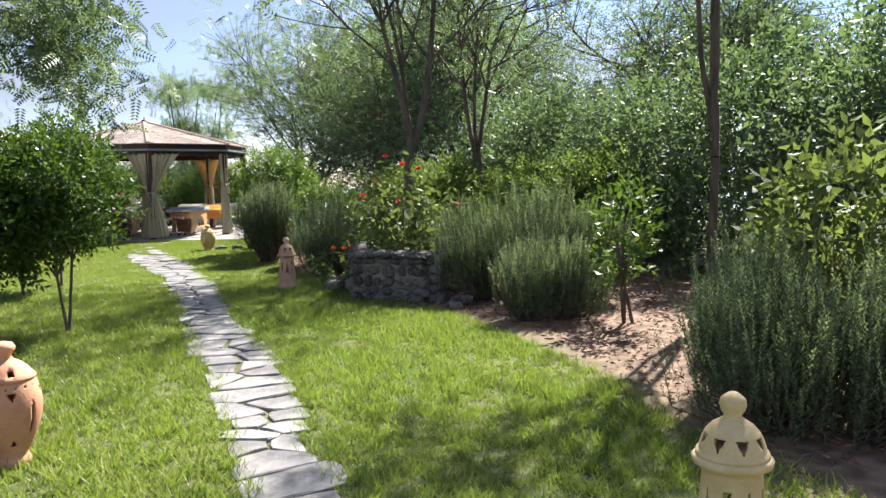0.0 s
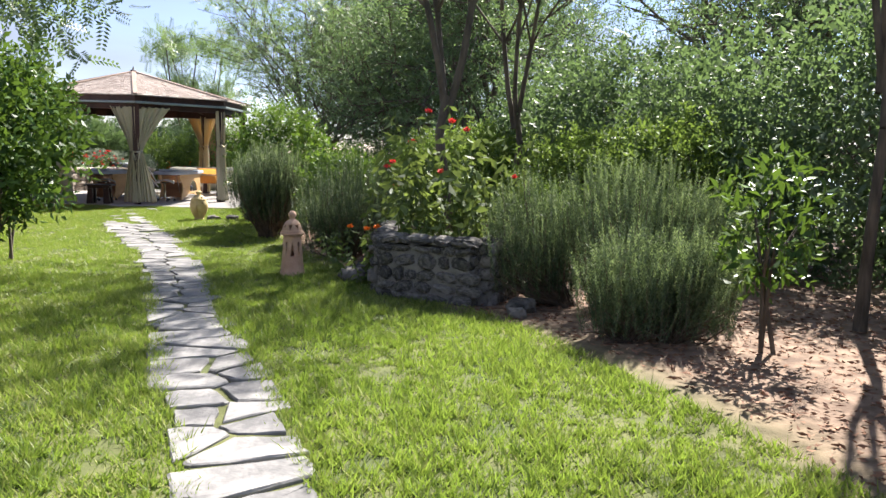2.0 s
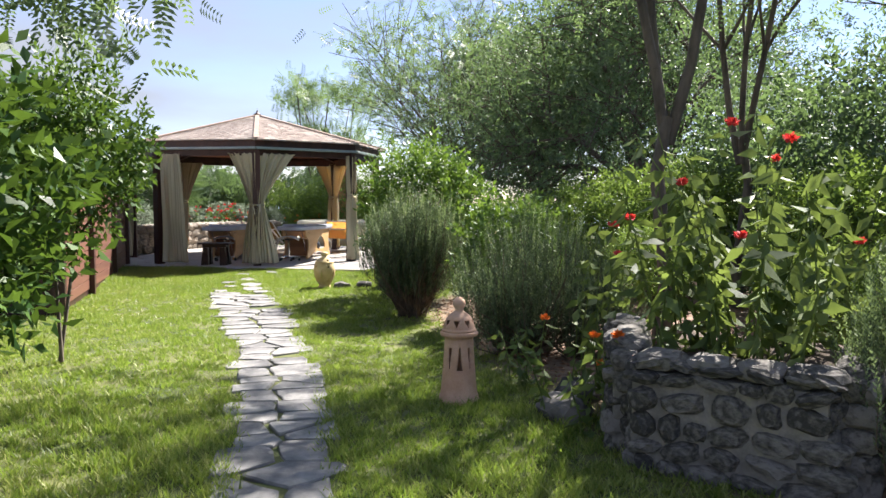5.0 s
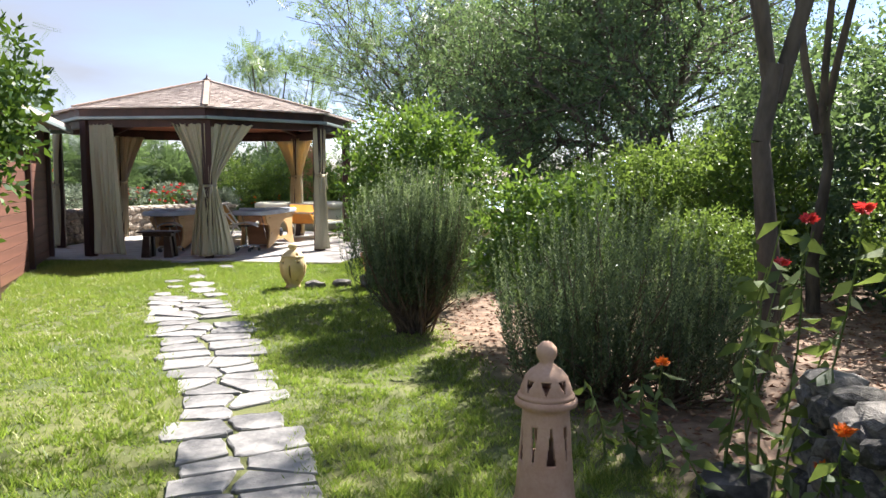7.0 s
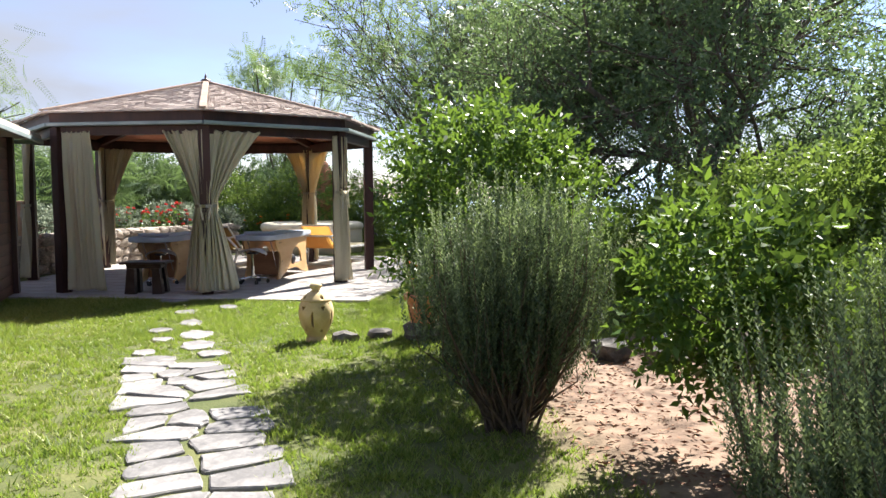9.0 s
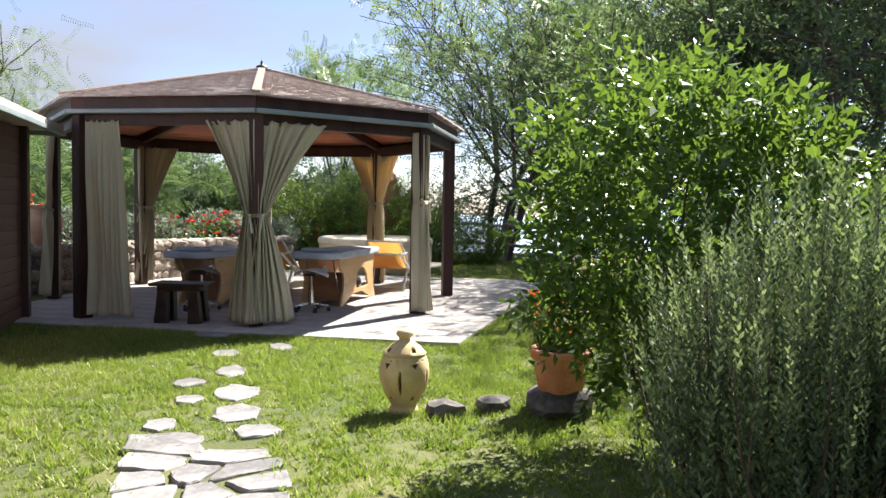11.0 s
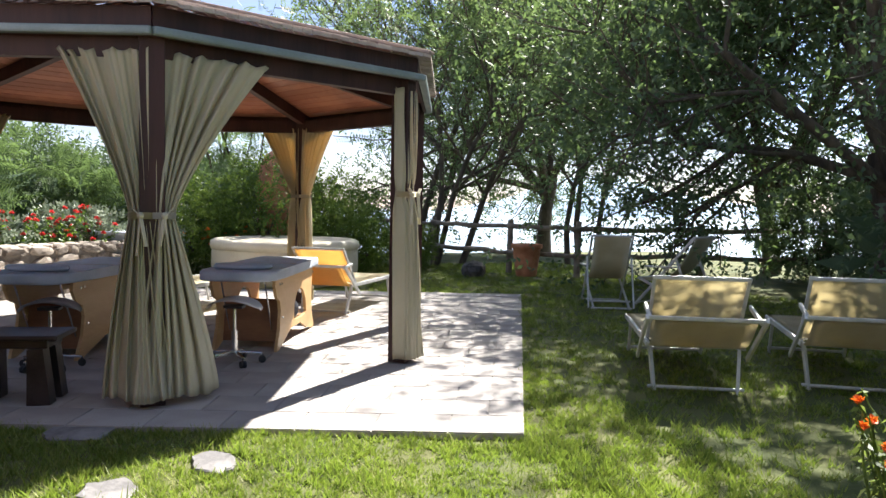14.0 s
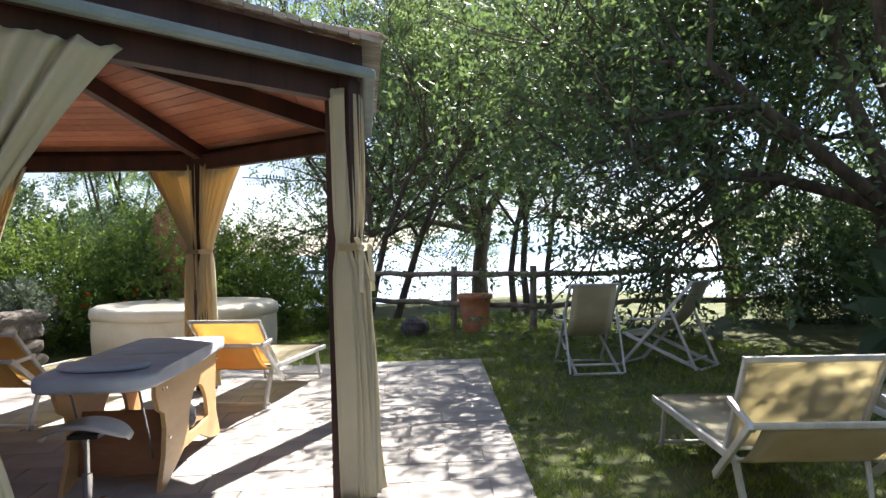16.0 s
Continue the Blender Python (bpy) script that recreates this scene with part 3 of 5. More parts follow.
gazebo = thing("gazebo", pose(CX, CY, 0), "octagonal dark wooden gazebo with a shingled roof", "gazebo")
for i in range(8):
    bm = bmesh.new()
    p = corner(i, PR, 0)
    box(bm, (0.16, 0.16, 2.46), (p.x, p.y, 1.23), Matrix.Rotation(radians(-89 + 45 * i), 4, "Z"), 0.008)
    part("post", bm, M["darkwood"], gazebo)
    bm = bmesh.new()
    beam(bm, corner(i, PR, 2.38), corner(i + 1, PR, 2.38), 0.09, 0.16)
    part("top_beam", bm, M["darkwood"], gazebo)
    bm = bmesh.new()
    beam(bm, corner(i, PR + 0.06, 2.45), (0, 0, 3.22), 0.09, 0.14)
    part("rafter", bm, M["darkwood"], gazebo)
    bm = bmesh.new()
    beam(bm, corner(i, PR + 0.11, 2.52), corner(i + 1, PR + 0.11, 2.52), 0.03, 0.19, 0.004)
    part("fascia", bm, M["darkwood"], gazebo)
    bm = bmesh.new()
    beam(bm, corner(i, PR + 0.17, 2.45), corner(i + 1, PR + 0.17, 2.45), 0.07, 0.055, 0.015)
    part("gutter", bm, M["gutter"], gazebo, "grey metal gutter")
    # planked ceiling, one joined panel a side
    bm = bmesh.new()
    n = 22
    for k in range(n):
        t0, t1 = k / n, (k + 0.93) / n
        q = []
        for t in (t0, t1):
            r, z = (PR + 0.09) * (1 - t), 2.52 + (3.30 - 2.52) * t
            q.append((corner(i, r, z), corner(i + 1, r, z)))
        lo = [bm.verts.new(c) for c in (q[0][0], q[0][1], q[1][1], q[1][0])]
        hi = [bm.verts.new(c + Vector((0, 0, 0.02))) for c in (q[0][0], q[0][1], q[1][1], q[1][0])]
        bm.faces.new(lo[::-1])
        bm.faces.new(hi)
        for e in range(4):
            bm.faces.new((lo[e], lo[(e + 1) % 4], hi[(e + 1) % 4], hi[e]))
    tagged(part("ceiling_panel", bm, M["plank"], gazebo, "red-brown varnished planks"), kind="stuff")
    # shingles in rows
    bm = bmesh.new()
    rngs = random.Random(40 + i)
    n = 24
    for k in range(n):
        t0, t1 = k / n, min(1.0, (k + 1.25) / n)
        R = PR + 0.25
        a0, b0 = corner(i, R * (1 - t0), 2.62 + 0.80 * t0 + 0.016), corner(i + 1, R * (1 - t0), 2.62 + 0.80 * t0 + 0.016)
        a1, b1 = corner(i, R * (1 - t1), 2.62 + 0.80 * t1), corner(i + 1, R * (1 - t1), 2.62 + 0.80 * t1)
        w = (b0 - a0).length
        m = max(1, int(w / 0.085))
        for j in range(m):
            u0, u1 = j / m, (j + 0.94) / m
            dz = Vector((0, 0, rngs.uniform(-0.002, 0.006)))
            q = [a0.lerp(b0, u0) + dz, a0.lerp(b0, u1) + dz, a1.lerp(b1, u1), a1.lerp(b1, u0)]
            f = [bm.verts.new(c) for c in q]
            bm.faces.new(f)
            g = [bm.verts.new(c - Vector((0, 0, 0.028))) for c in q[:2]]
            bm.faces.new((f[1], f[0], g[0], g[1]))
    tagged(part("roof_panel", bm, M["shingle"], gazebo, "faded reddish shingles"), kind="stuff")
    bm = bmesh.new()
    beam(bm, corner(i, PR + 0.26, 2.652), corner(i, 0.10, 3.418), 0.10, 0.03, 0.01)
    part("hip_cap", bm, M["ridge"], gazebo)
bm = bmesh.new()
lathe(bm, [(0.10, 3.42), (0.08, 3.47), (0.022, 3.49), (0.022, 3.53), (0.010, 3.55), (0.006, 3.58)], 12)
part("finial", bm, M["darkwood"], gazebo, smooth=True)


# ---- curtains ----
def drape(post, side, top_w, waist_w, foot_w, tie_z, seed, tied=True, waist_at=0.025, foot_z=0.05, shift=0.09, tangent=False):
    """One curtain hung on the beam beside a post; side is +1 or -1 round the ring."""
    a = corner(post, PR - 0.02, 0)
    b = corner(post + side, PR - 0.02, 0)
    along = (b - a).normalized()
    out = Vector((a.x, a.y, 0)).normalized()
    if tangent:
        along = Vector((-out.y, out.x, 0)) * side
    rnd = random.Random(seed)
    pleats = rnd.choice((5.2, 6.1, 6.8))
    ph, ph2 = rnd.uniform(0, 6), rnd.uniform(0, 6)
    nu, nv = 108, 46
    verts = []
    for iv in range(nv + 1):
        z = 2.36 + (foot_z - 2.36) * iv / nv
        if tied:
            if z > tie_z:
                t = (z - tie_z) / (2.36 - tie_z)
                w = waist_w + (top_w - waist_w) * max(0.0, t) ** 1.25
            else:
                t = (tie_z - z) / (tie_z - foot_z)
                w = waist_w + (foot_w - waist_w) * (1 - max(0.0, 1 - t) ** 1.15)
            amp = 0.022 + 0.030 * (1 - abs(w - waist_w) / max(top_w, foot_w)) * (0.5 if z > tie_z else 1.0)
            pinch = math.exp(-((z - tie_z) / 0.10) ** 2)
            amp *= 1 - 0.5 * pinch
        else:
            t = (2.36 - z) / 2.3
            w = top_w + (foot_w - top_w) * t
            amp, pinch = 0.018 + 0.030 * t, 0
        for iu in range(nu + 1):
            u = iu / nu
            uw = u + 0.09 * math.sin(u * 6 + ph) + 0.03 * math.sin(u * 17 + ph2 + z * 0.8)
            fold = math.sin(uw * pleats * 2 * math.pi + ph + 0.5 * math.sin(z * 2 + ph2)) + 0.22 * math.sin(u * pleats * 4.6 * math.pi + ph2 + z)
            off = amp * fold + 0.012 * math.sin(3 * z + u * 5 + ph)
            if tied and z < tie_z:
                off += 0.10 * math.sin(u * math.pi) * (tie_z - z) / tie_z
            s = waist_at * (1 if tied else 0.9) - (0.17 * (tie_z - z) / tie_z if tied and z < tie_z else 0)
            ztop = z - (0.025 * abs(math.sin(u * pleats * math.pi)) if iv == 0 else 0)
            sway = 0.012 * math.sin(u * 9 + ph) if iv == nv else 0
            verts.append(tuple(a + along * (s + u * w) + out * (shift + off) + Vector((0, 0, ztop + sway))))
    faces = []
    for iv in range(nv):
        for iu in range(nu):
            o = iv * (nu + 1) + iu
            faces.append((o, o + 1, o + nu + 2, o + nu + 1))
    root = thing("curtain", pose(CX, CY, 0), "long olive beige curtain tied back to its post" if tied else "long olive beige curtain hanging loose beside its post", "curtain", "gazebo curtains")
    cloth = from_arrays("cloth", verts, faces, M["curtain"], root, smooth=True)
    sol = cloth.modifiers.new("thickness", "SOLIDIFY")
    sol.thickness = 0.004
    if tied:
        bm = bmesh.new()
        cpt = a + along * (waist_at + waist_w * 0.42) + out * shift
        n = 20
        rows = []
        for k in range(n):
            g = 2 * math.pi * k / n
            base = cpt + along * math.cos(g) * (waist_w * 0.56 + 0.012) + out * math.sin(g) * 0.062
            rows.append([bm.verts.new(base + Vector((0, 0, tie_z + dz))) for dz in (-0.022, 0.022)])
        for k in range(n):
            j = (k + 1) % n
            bm.faces.new((rows[k][0], rows[j][0], rows[j][1], rows[k][1]))
        bmesh.ops.solidify(bm, geom=bm.faces[:], thickness=0.006)
        part("tie_band", bm, M["tie"], root, smooth=True)
        bm = bmesh.new()
        k0 = cpt + out * 0.075
        for dx, dz in ((-0.035, -0.20), (0.03, -0.26), (0.06, 0.05)):
            beam(bm, k0 + Vector((0, 0, tie_z)), k0 + along * dx + out * 0.02 + Vector((0, 0, tie_z + dz)), 0.03, 0.008, 0.003)
        bmesh.ops.create_icosphere(bm, subdivisions=2, radius=0.024, matrix=Matrix.Translation(k0 + Vector((0, 0, tie_z))))
        part("tie_knot", bm, M["tie"], root, smooth=True)


for args in ((0, 1, 0.85, 0.13, 0.62, 1.27, 1), (0, -1, 0.60, 0.13, 0.48, 1.27, 2), (1, 1, 0.13, 0.10, 0.32, 1.46, 3), (1, -1, 0.13, 0.10, 0.30, 1.46, 4),
             (3, 1, 0.62, 0.11, 0.34, 1.45, 5), (3, -1, 0.50, 0.11, 0.34, 1.45, 6), (4, 1, 0.50, 0.13, 0.28, 1.40, 7), (4, -1, 0.45, 0.12, 0.25, 1.40, 8),
             (5, 1, 0.12, 0.10, 0.20, 1.32, 9), (5, -1, 0.55, 0.13, 0.26, 1.32, 10), (6, 1, 0.36, 0.13, 0.38, 1.27, 11)):
    drape(*args, shift=-0.06 if args[0] in (3, 4, 5) else 0.09, tangent=args[0] == 3)
drape(7, 1, 0.44, 0.4, 0.60, 1.1, 12, tied=False, waist_at=0.13)


# ---- massage tables, stools, side table ----
def massage_table(m):
    root = thing("massage_table", m, "grey padded massage table on arched plywood panels", "massage table", "massage tables")
    L = 1.50
    for s in (-1, 1):
        bm = bmesh.new()
        pts = [(-0.62, 0.0), (-0.50, 0.04), (-0.20, 0.14), (0.20, 0.14), (0.50, 0.04), (0.75, 0.0), (0.80, 0.02), (0.70, 0.20), (0.68, 0.40), (0.72, 0.62), (0.75, 0.67)]
        pts += [(-0.75, 0.67), (-0.76, 0.60), (-0.70, 0.50), (-0.60, 0.46), (-0.57, 0.36), (-0.60, 0.2), (-0.68, 0.05), (-0.70, 0.0)]
        outer = [bm.verts.new((x, 0, z)) for x, z in pts]
        edges = [bm.edges.new((outer[i], outer[(i + 1) % len(outer)])) for i in range(len(outer))]
        ring = [bm.verts.new((0.18 + 0.26 * math.cos(g) * (1 if math.sin(g) > 0 else 1.05), 0, 0.23 + (0.27 if math.sin(g) > 0 else 0.035) * math.sin(g))) for g in np.linspace(0, 2 * math.pi, 24, endpoint=False)]
        edges += [bm.edges.new((ring[i], ring[(i + 1) % 24])) for i in range(24)]
        bmesh.ops.triangle_fill(bm, use_beauty=True, edges=edges)
        bmesh.ops.transform(bm, matrix=Matrix.Translation((0, s * 0.29, 0)), verts=bm.verts)
        bmesh.ops.solidify(bm, geom=bm.faces[:], thickness=0.028)
        side = part("side_panel", bm, M["ply"], root, "honey birch plywood with an arched hole")
        for x, z in ((-0.66, 0.62), (-0.60, 0.62), (0.68, 0.62), (-0.55, 0.3)):
            bm = bmesh.new()
            rod(bm, (x, s * 0.30, z), (x, s * 0.31, z), 0.011, seg=10)
            part("screw_cap", bm, M["chrome"], side)
    bm = bmesh.new()
    box(bm, (0.025, 0.54, 0.40), (-0.48, 0, 0.26), Matrix.Rotation(radians(12), 4, "Y"), 0.003)
    part("end_panel", bm, M["plydark"], root, "dark walnut end panel")
    bm = bmesh.new()
    box(bm, (1.2, 0.54, 0.02), (0.1, 0, 0.155), None, 0.003)
    part("lower_shelf", bm, M["plydark"], root)
    bm = bmesh.new()
    box(bm, (1.3, 0.54, 0.03), (0, 0, 0.655), None, 0.003)
    part("top_board", bm, M["plydark"], root)
    bm = bmesh.new()
    pts = []
    for x, z in ((-1.08, 0.24), (-1.02, 0.31), (-0.9, 0.345), (-0.4, 0.34), (0.1, 0.335), (0.80, 0.335), (0.88, 0.32), (0.90, 0.27)):
        pts.append((x, z))
    pts += [(x, -z) for x, z in pts[::-1]]
    lo = [bm.verts.new((x, y, 0.675)) for x, y in pts]
    hi = [bm.verts.new((x, y, 0.765)) for x, y in pts]
    bm.faces.new(lo[::-1])
    bm.faces.new(hi)
    for i in range(len(pts)):
        j = (i + 1) % len(pts)
        bm.faces.new((lo[i], lo[j], hi[j], hi[i]))
    bmesh.ops.bevel(bm, geom=[e for e in bm.edges if abs(e.verts[0].co.z - e.verts[1].co.z) < 0.01], offset=0.028, segments=3, affect="EDGES", profile=0.6)
    pad = part("mattress", bm, M["pad"], root, "grey-blue vinyl pad", True)
    bm = bmesh.new()
    beam(bm, (-0.10, -0.32, 0.767), (-0.10, 0.32, 0.767), 0.012, 0.008, 0.002)
    part("seam", bm, M["stool"], pad)
    bm = bmesh.new()
    lathe(bm, [(0.10, 0.77), (0.20, 0.772), (0.215, 0.79), (0.20, 0.812), (0.10, 0.815)], 28)
    bmesh.ops.transform(bm, matrix=Matrix.Translation((-0.78, 0.0, 0)) @ Matrix.Diagonal((0.75, 1.25, 1, 1)), verts=bm.verts)
    part("face_cushion", bm, M["pad"], root, "flat oval grey cushion", True)
    bm = bmesh.new()
    rod(bm, (-0.80, 0.2, 0.68), (-0.55, 0.2, 0.18), 0.008)
    rod(bm, (-0.80, -0.2, 0.68), (-0.55, -0.2, 0.18), 0.008)
    part("strut", bm, M["chrome"], root)
    bm = bmesh.new()
    bmesh.ops.create_icosphere(bm, subdivisions=3, radius=0.13, matrix=Matrix.Translation((0.15, -0.15, 0.27)))
    rnd = random.Random(4)
    for v in bm.verts:
        n = noise.noise(v.co * 14)
        v.co += v.co.normalized() * 0.03 * n
        v.co.z = max(v.co.z, 0.17)
    part("stored_bag", bm, M["bag"], root, "crumpled dark plastic bag on the shelf")
    return root


t1 = massage_table(pose(1.24, 24.98, 0, 0, 0, 65.7))
copy_thing(t1, pose(-0.42, 25.05, 0, 0, 0, 65.7))


def work_stool(m):
    root = thing("rolling_stool", m, "chrome rolling stool with a pale saddle seat", "stool", "rolling stools")
    bm = bmesh.new()
    nu, nv = 22, 10
    grid = [[None] * (nv + 1) for _ in range(nu + 1)]
    for i in range(nu + 1):
        for j in range(nv + 1):
            u, v = i / nu * 2 - 1, j / nv * 2 - 1
            w = 0.15 * math.sqrt(max(0.0, 1 - abs(u) ** 3 * 0.85))
            grid[i][j] = bm.verts.new((0.23 * u, w * v, 0.555 - 0.07 * u * u + 0.02 * v * v - 0.03 * max(abs(u), abs(v)) ** 8))
    for i in range(nu):
        for j in range(nv):
            bm.faces.new((grid[i][j], grid[i + 1][j], grid[i + 1][j + 1], grid[i][j + 1]))
    bmesh.ops.solidify(bm, geom=bm.faces[:], thickness=0.055)
    part("seat", bm, M["stool"], root, "pale grey saddle seat", True)
    bm = bmesh.new()
    rod(bm, (0, 0, 0.08), (0, 0, 0.28), 0.026, seg=14)
    rod(bm, (0, 0, 0.28), (0, 0, 0.48), 0.015, seg=12)
    part("gas_column", bm, M["chrome"], root, smooth=False)
    bm = bmesh.new()
    box(bm, (0.16, 0.12, 0.025), (0, 0, 0.485), None, 0.004)
    part("seat_plate", bm, M["black"], root)
    for k in range(5):
        a = 2 * math.pi * k / 5 + 0.3
        c, s = math.cos(a), math.sin(a)
        bm = bmesh.new()
        beam(bm, (0.02 * c, 0.02 * s, 0.10), (0.23 * c, 0.23 * s, 0.078), 0.032, 0.02)
        leg = part("leg", bm, M["chrome"], root)
        bm = bmesh.new()
        for o in (-0.015, 0.015):
            rod(bm, (0.23 * c - s * (o - 0.008), 0.23 * s + c * (o - 0.008), 0.03), (0.23 * c - s * (o + 0.008), 0.23 * s + c * (o + 0.008), 0.03), 0.03, seg=14)
        rod(bm, (0.23 * c, 0.23 * s, 0.05), (0.23 * c, 0.23 * s, 0.08), 0.008)
        part("castor", bm, M["black"], leg, "black twin castor")
    return root


s1 = work_stool(pose(0.80, 23.84, 0, 0, 0, -24))
copy_thing(s1, pose(-0.62, 24.05, 0, 0, 0, -10))

side = thing("side_table", pose(-0.72, 23.02, 0, 0, 0, -14), "small black wooden table with thick splayed legs", "table")
bm = bmesh.new()
box(bm, (0.66, 0.40, 0.035), (0, 0, 0.452), None, 0.012)
part("tabletop", bm, M["blackwood"], side)
bm = bmesh.new()
box(bm, (0.50, 0.28, 0.06), (0, 0, 0.405), None, 0.006)
part("apron", bm, M["blackwood"], side)
for sx in (-1, 1):
    for sy in (-1, 1):
        bm = bmesh.new()
        pts = [(-0.075, 0.0), (0.075, 0.0), (0.05, 0.375), (-0.05, 0.375)]
        extrude_outline(bm, pts, 0.11, Matrix.Translation((sx * 0.20, sy * 0.11, 0)) @ Matrix.Rotation(sx * radians(-3), 4, "Y"))
        part("leg", bm, M["blackwood"], side)


# ---- sun loungers ----
def lounger(m, cloth, label, back=52, width=0.62):
    """Lies along +x; the raised back is at -x."""
    root = thing("sun_lounger", m, label, "sun lounger", "sun loungers")
    w = width / 2
    hx = -0.45
    for s in (-1, 1):
        bm = bmesh.new()
        beam(bm, (-0.62, s * w, 0.36), (1.10, s * w, 0.34), 0.028, 0.045, 0.006)
        part("side_rail", bm, M["alu"], root)
        bm = bmesh.new()
        beam(bm, (hx - 0.10, s * (w - 0.02), 0.36), (hx - 0.22, s * (w - 0.05), 0.0), 0.026, 0.04, 0.005)
        part("rear_leg", bm, M["alu"], root)
        bm = bmesh.new()
        beam(bm, (0.85, s * (w - 0.02), 0.34), (0.98, s * (w - 0.02), 0.0), 0.026, 0.04, 0.005)
        part("front_leg", bm, M["alu"], root)
    for nm, x, z in (("rear_bar", hx - 0.21, 0.04), ("front_bar", 0.97, 0.05), ("head_rail", 1.10, 0.34), ("tail_rail", -0.62, 0.36)):
        bm = bmesh.new()
        rod(bm, (x, -w, z), (x, w, z), 0.014)
        part(nm, bm, M["alu"], root)
    bm = bmesh.new()
    nu, nv = 16, 8
    rows = []
    for i in range(nu + 1):
        x = hx + (1.10 - hx) * i / nu
        rows.append([bm.verts.new((x, -w + 2 * w * j / nv, 0.365 - 0.02 * math.sin(math.pi * i / nu) * math.sin(math.pi * j / nv))) for j in range(nv + 1)])
    for i in range(nu):
        for j in range(nv):
            bm.faces.new((rows[i][j], rows[i + 1][j], rows[i + 1][j + 1], rows[i][j + 1]))
    bmesh.ops.solidify(bm, geom=bm.faces[:], thickness=0.006)
    part("seat_cloth", bm, M["canvas"], root, smooth=True)
    b = radians(back)
    bd = Vector((-math.cos(b), 0, math.sin(b)))
    h0 = Vector((hx + 0.02, 0, 0.37))
    BL = 0.62
    bf = bmesh.new()
    for s in (-1, 1):
        beam(bf, h0 + Vector((0, s * (w - 0.015), 0)), h0 + bd * BL + Vector((0, s * (w - 0.015), 0)), 0.024, 0.034, 0.005)
    beam(bf, h0 + bd * BL + Vector((0, -w, 0)), h0 + bd * BL + Vector((0, w, 0)), 0.03, 0.03, 0.005)
    backf = part("back_frame", bf, M["alu"], root)
    bm = bmesh.new()
    rows = []
    for i in range(11):
        rows.append([bm.verts.new(h0 + bd * (BL * i / 10) + Vector((0.012 * math.sin(math.pi * i / 10), -w + 0.02 + (2 * w - 0.04) * j / nv, 0.012))) for j in range(nv + 1)])
    for i in range(10):
        for j in range(nv):
            bm.faces.new((rows[i][j], rows[i][j + 1], rows[i + 1][j + 1], rows[i + 1][j]))
    bmesh.ops.solidify(bm, geom=bm.faces[:], thickness=0.006)
    part("back_cloth", bm, cloth, backf, smooth=True)
    # sunshade frame folded down behind the back
    for s in (-1, 1):
        bm = bmesh.new()
        beam(bm, h0 + bd * 0.36 + Vector((0, s * (w + 0.03), 0)), (hx - 0.52, s * (w + 0.03), 0.60), 0.024, 0.034, 0.005)
        part("arm", bm, M["alu"], root)
        bm = bmesh.new()
        beam(bm, (hx - 0.56, s * (w + 0.06), 0.63), (hx - 0.02, s * (w + 0.06), 0.24), 0.024, 0.045, 0.006)
        part("shade_arm", bm, M["alu"], root)
    bm = bmesh.new()
    beam(bm, (hx - 0.54, -w - 0.06, 0.62), (hx - 0.54, w + 0.06, 0.62), 0.03, 0.03, 0.006)
    sf = part("shade_rail", bm, M["alu"], root)
    bm = bmesh.new()
    rows = []
    for i in range(9):
        t = i / 8
        rows.append([bm.verts.new((hx - 0.54 + 0.36 * t, -w + 2 * w * j / nv, 0.61 - 0.26 * t - 0.035 * math.sin(math.pi * t))) for j in range(nv + 1)])
    for i in range(8):
        for j in range(nv):
            bm.faces.new((rows[i][j], rows[i + 1][j], rows[i + 1][j + 1], rows[i][j + 1]))
    bmesh.ops.solidify(bm, geom=bm.faces[:], thickness=0.005)
    part("sunshade_cloth", bm, cloth, sf, smooth=True)
    return root


LAWN = -0.035
lg = lounger(pose(4.36, 22.50, LAWN, 0, 0, 61), M["canvas"], "faded cream canvas sun lounger with a raised back on the lawn", 58, 0.72)
copy_thing(lg, pose(5.62, 22.10, LAWN, 0, 0, 55))
ly = lounger(pose(2.53, 27.05, 0, 0, 0, 55), M["yellow"], "ochre canvas sun lounger with a raised back under the gazebo", 46, 0.68)
copy_thing(ly, pose(0.62, 27.25, 0, 0, 0, 55))


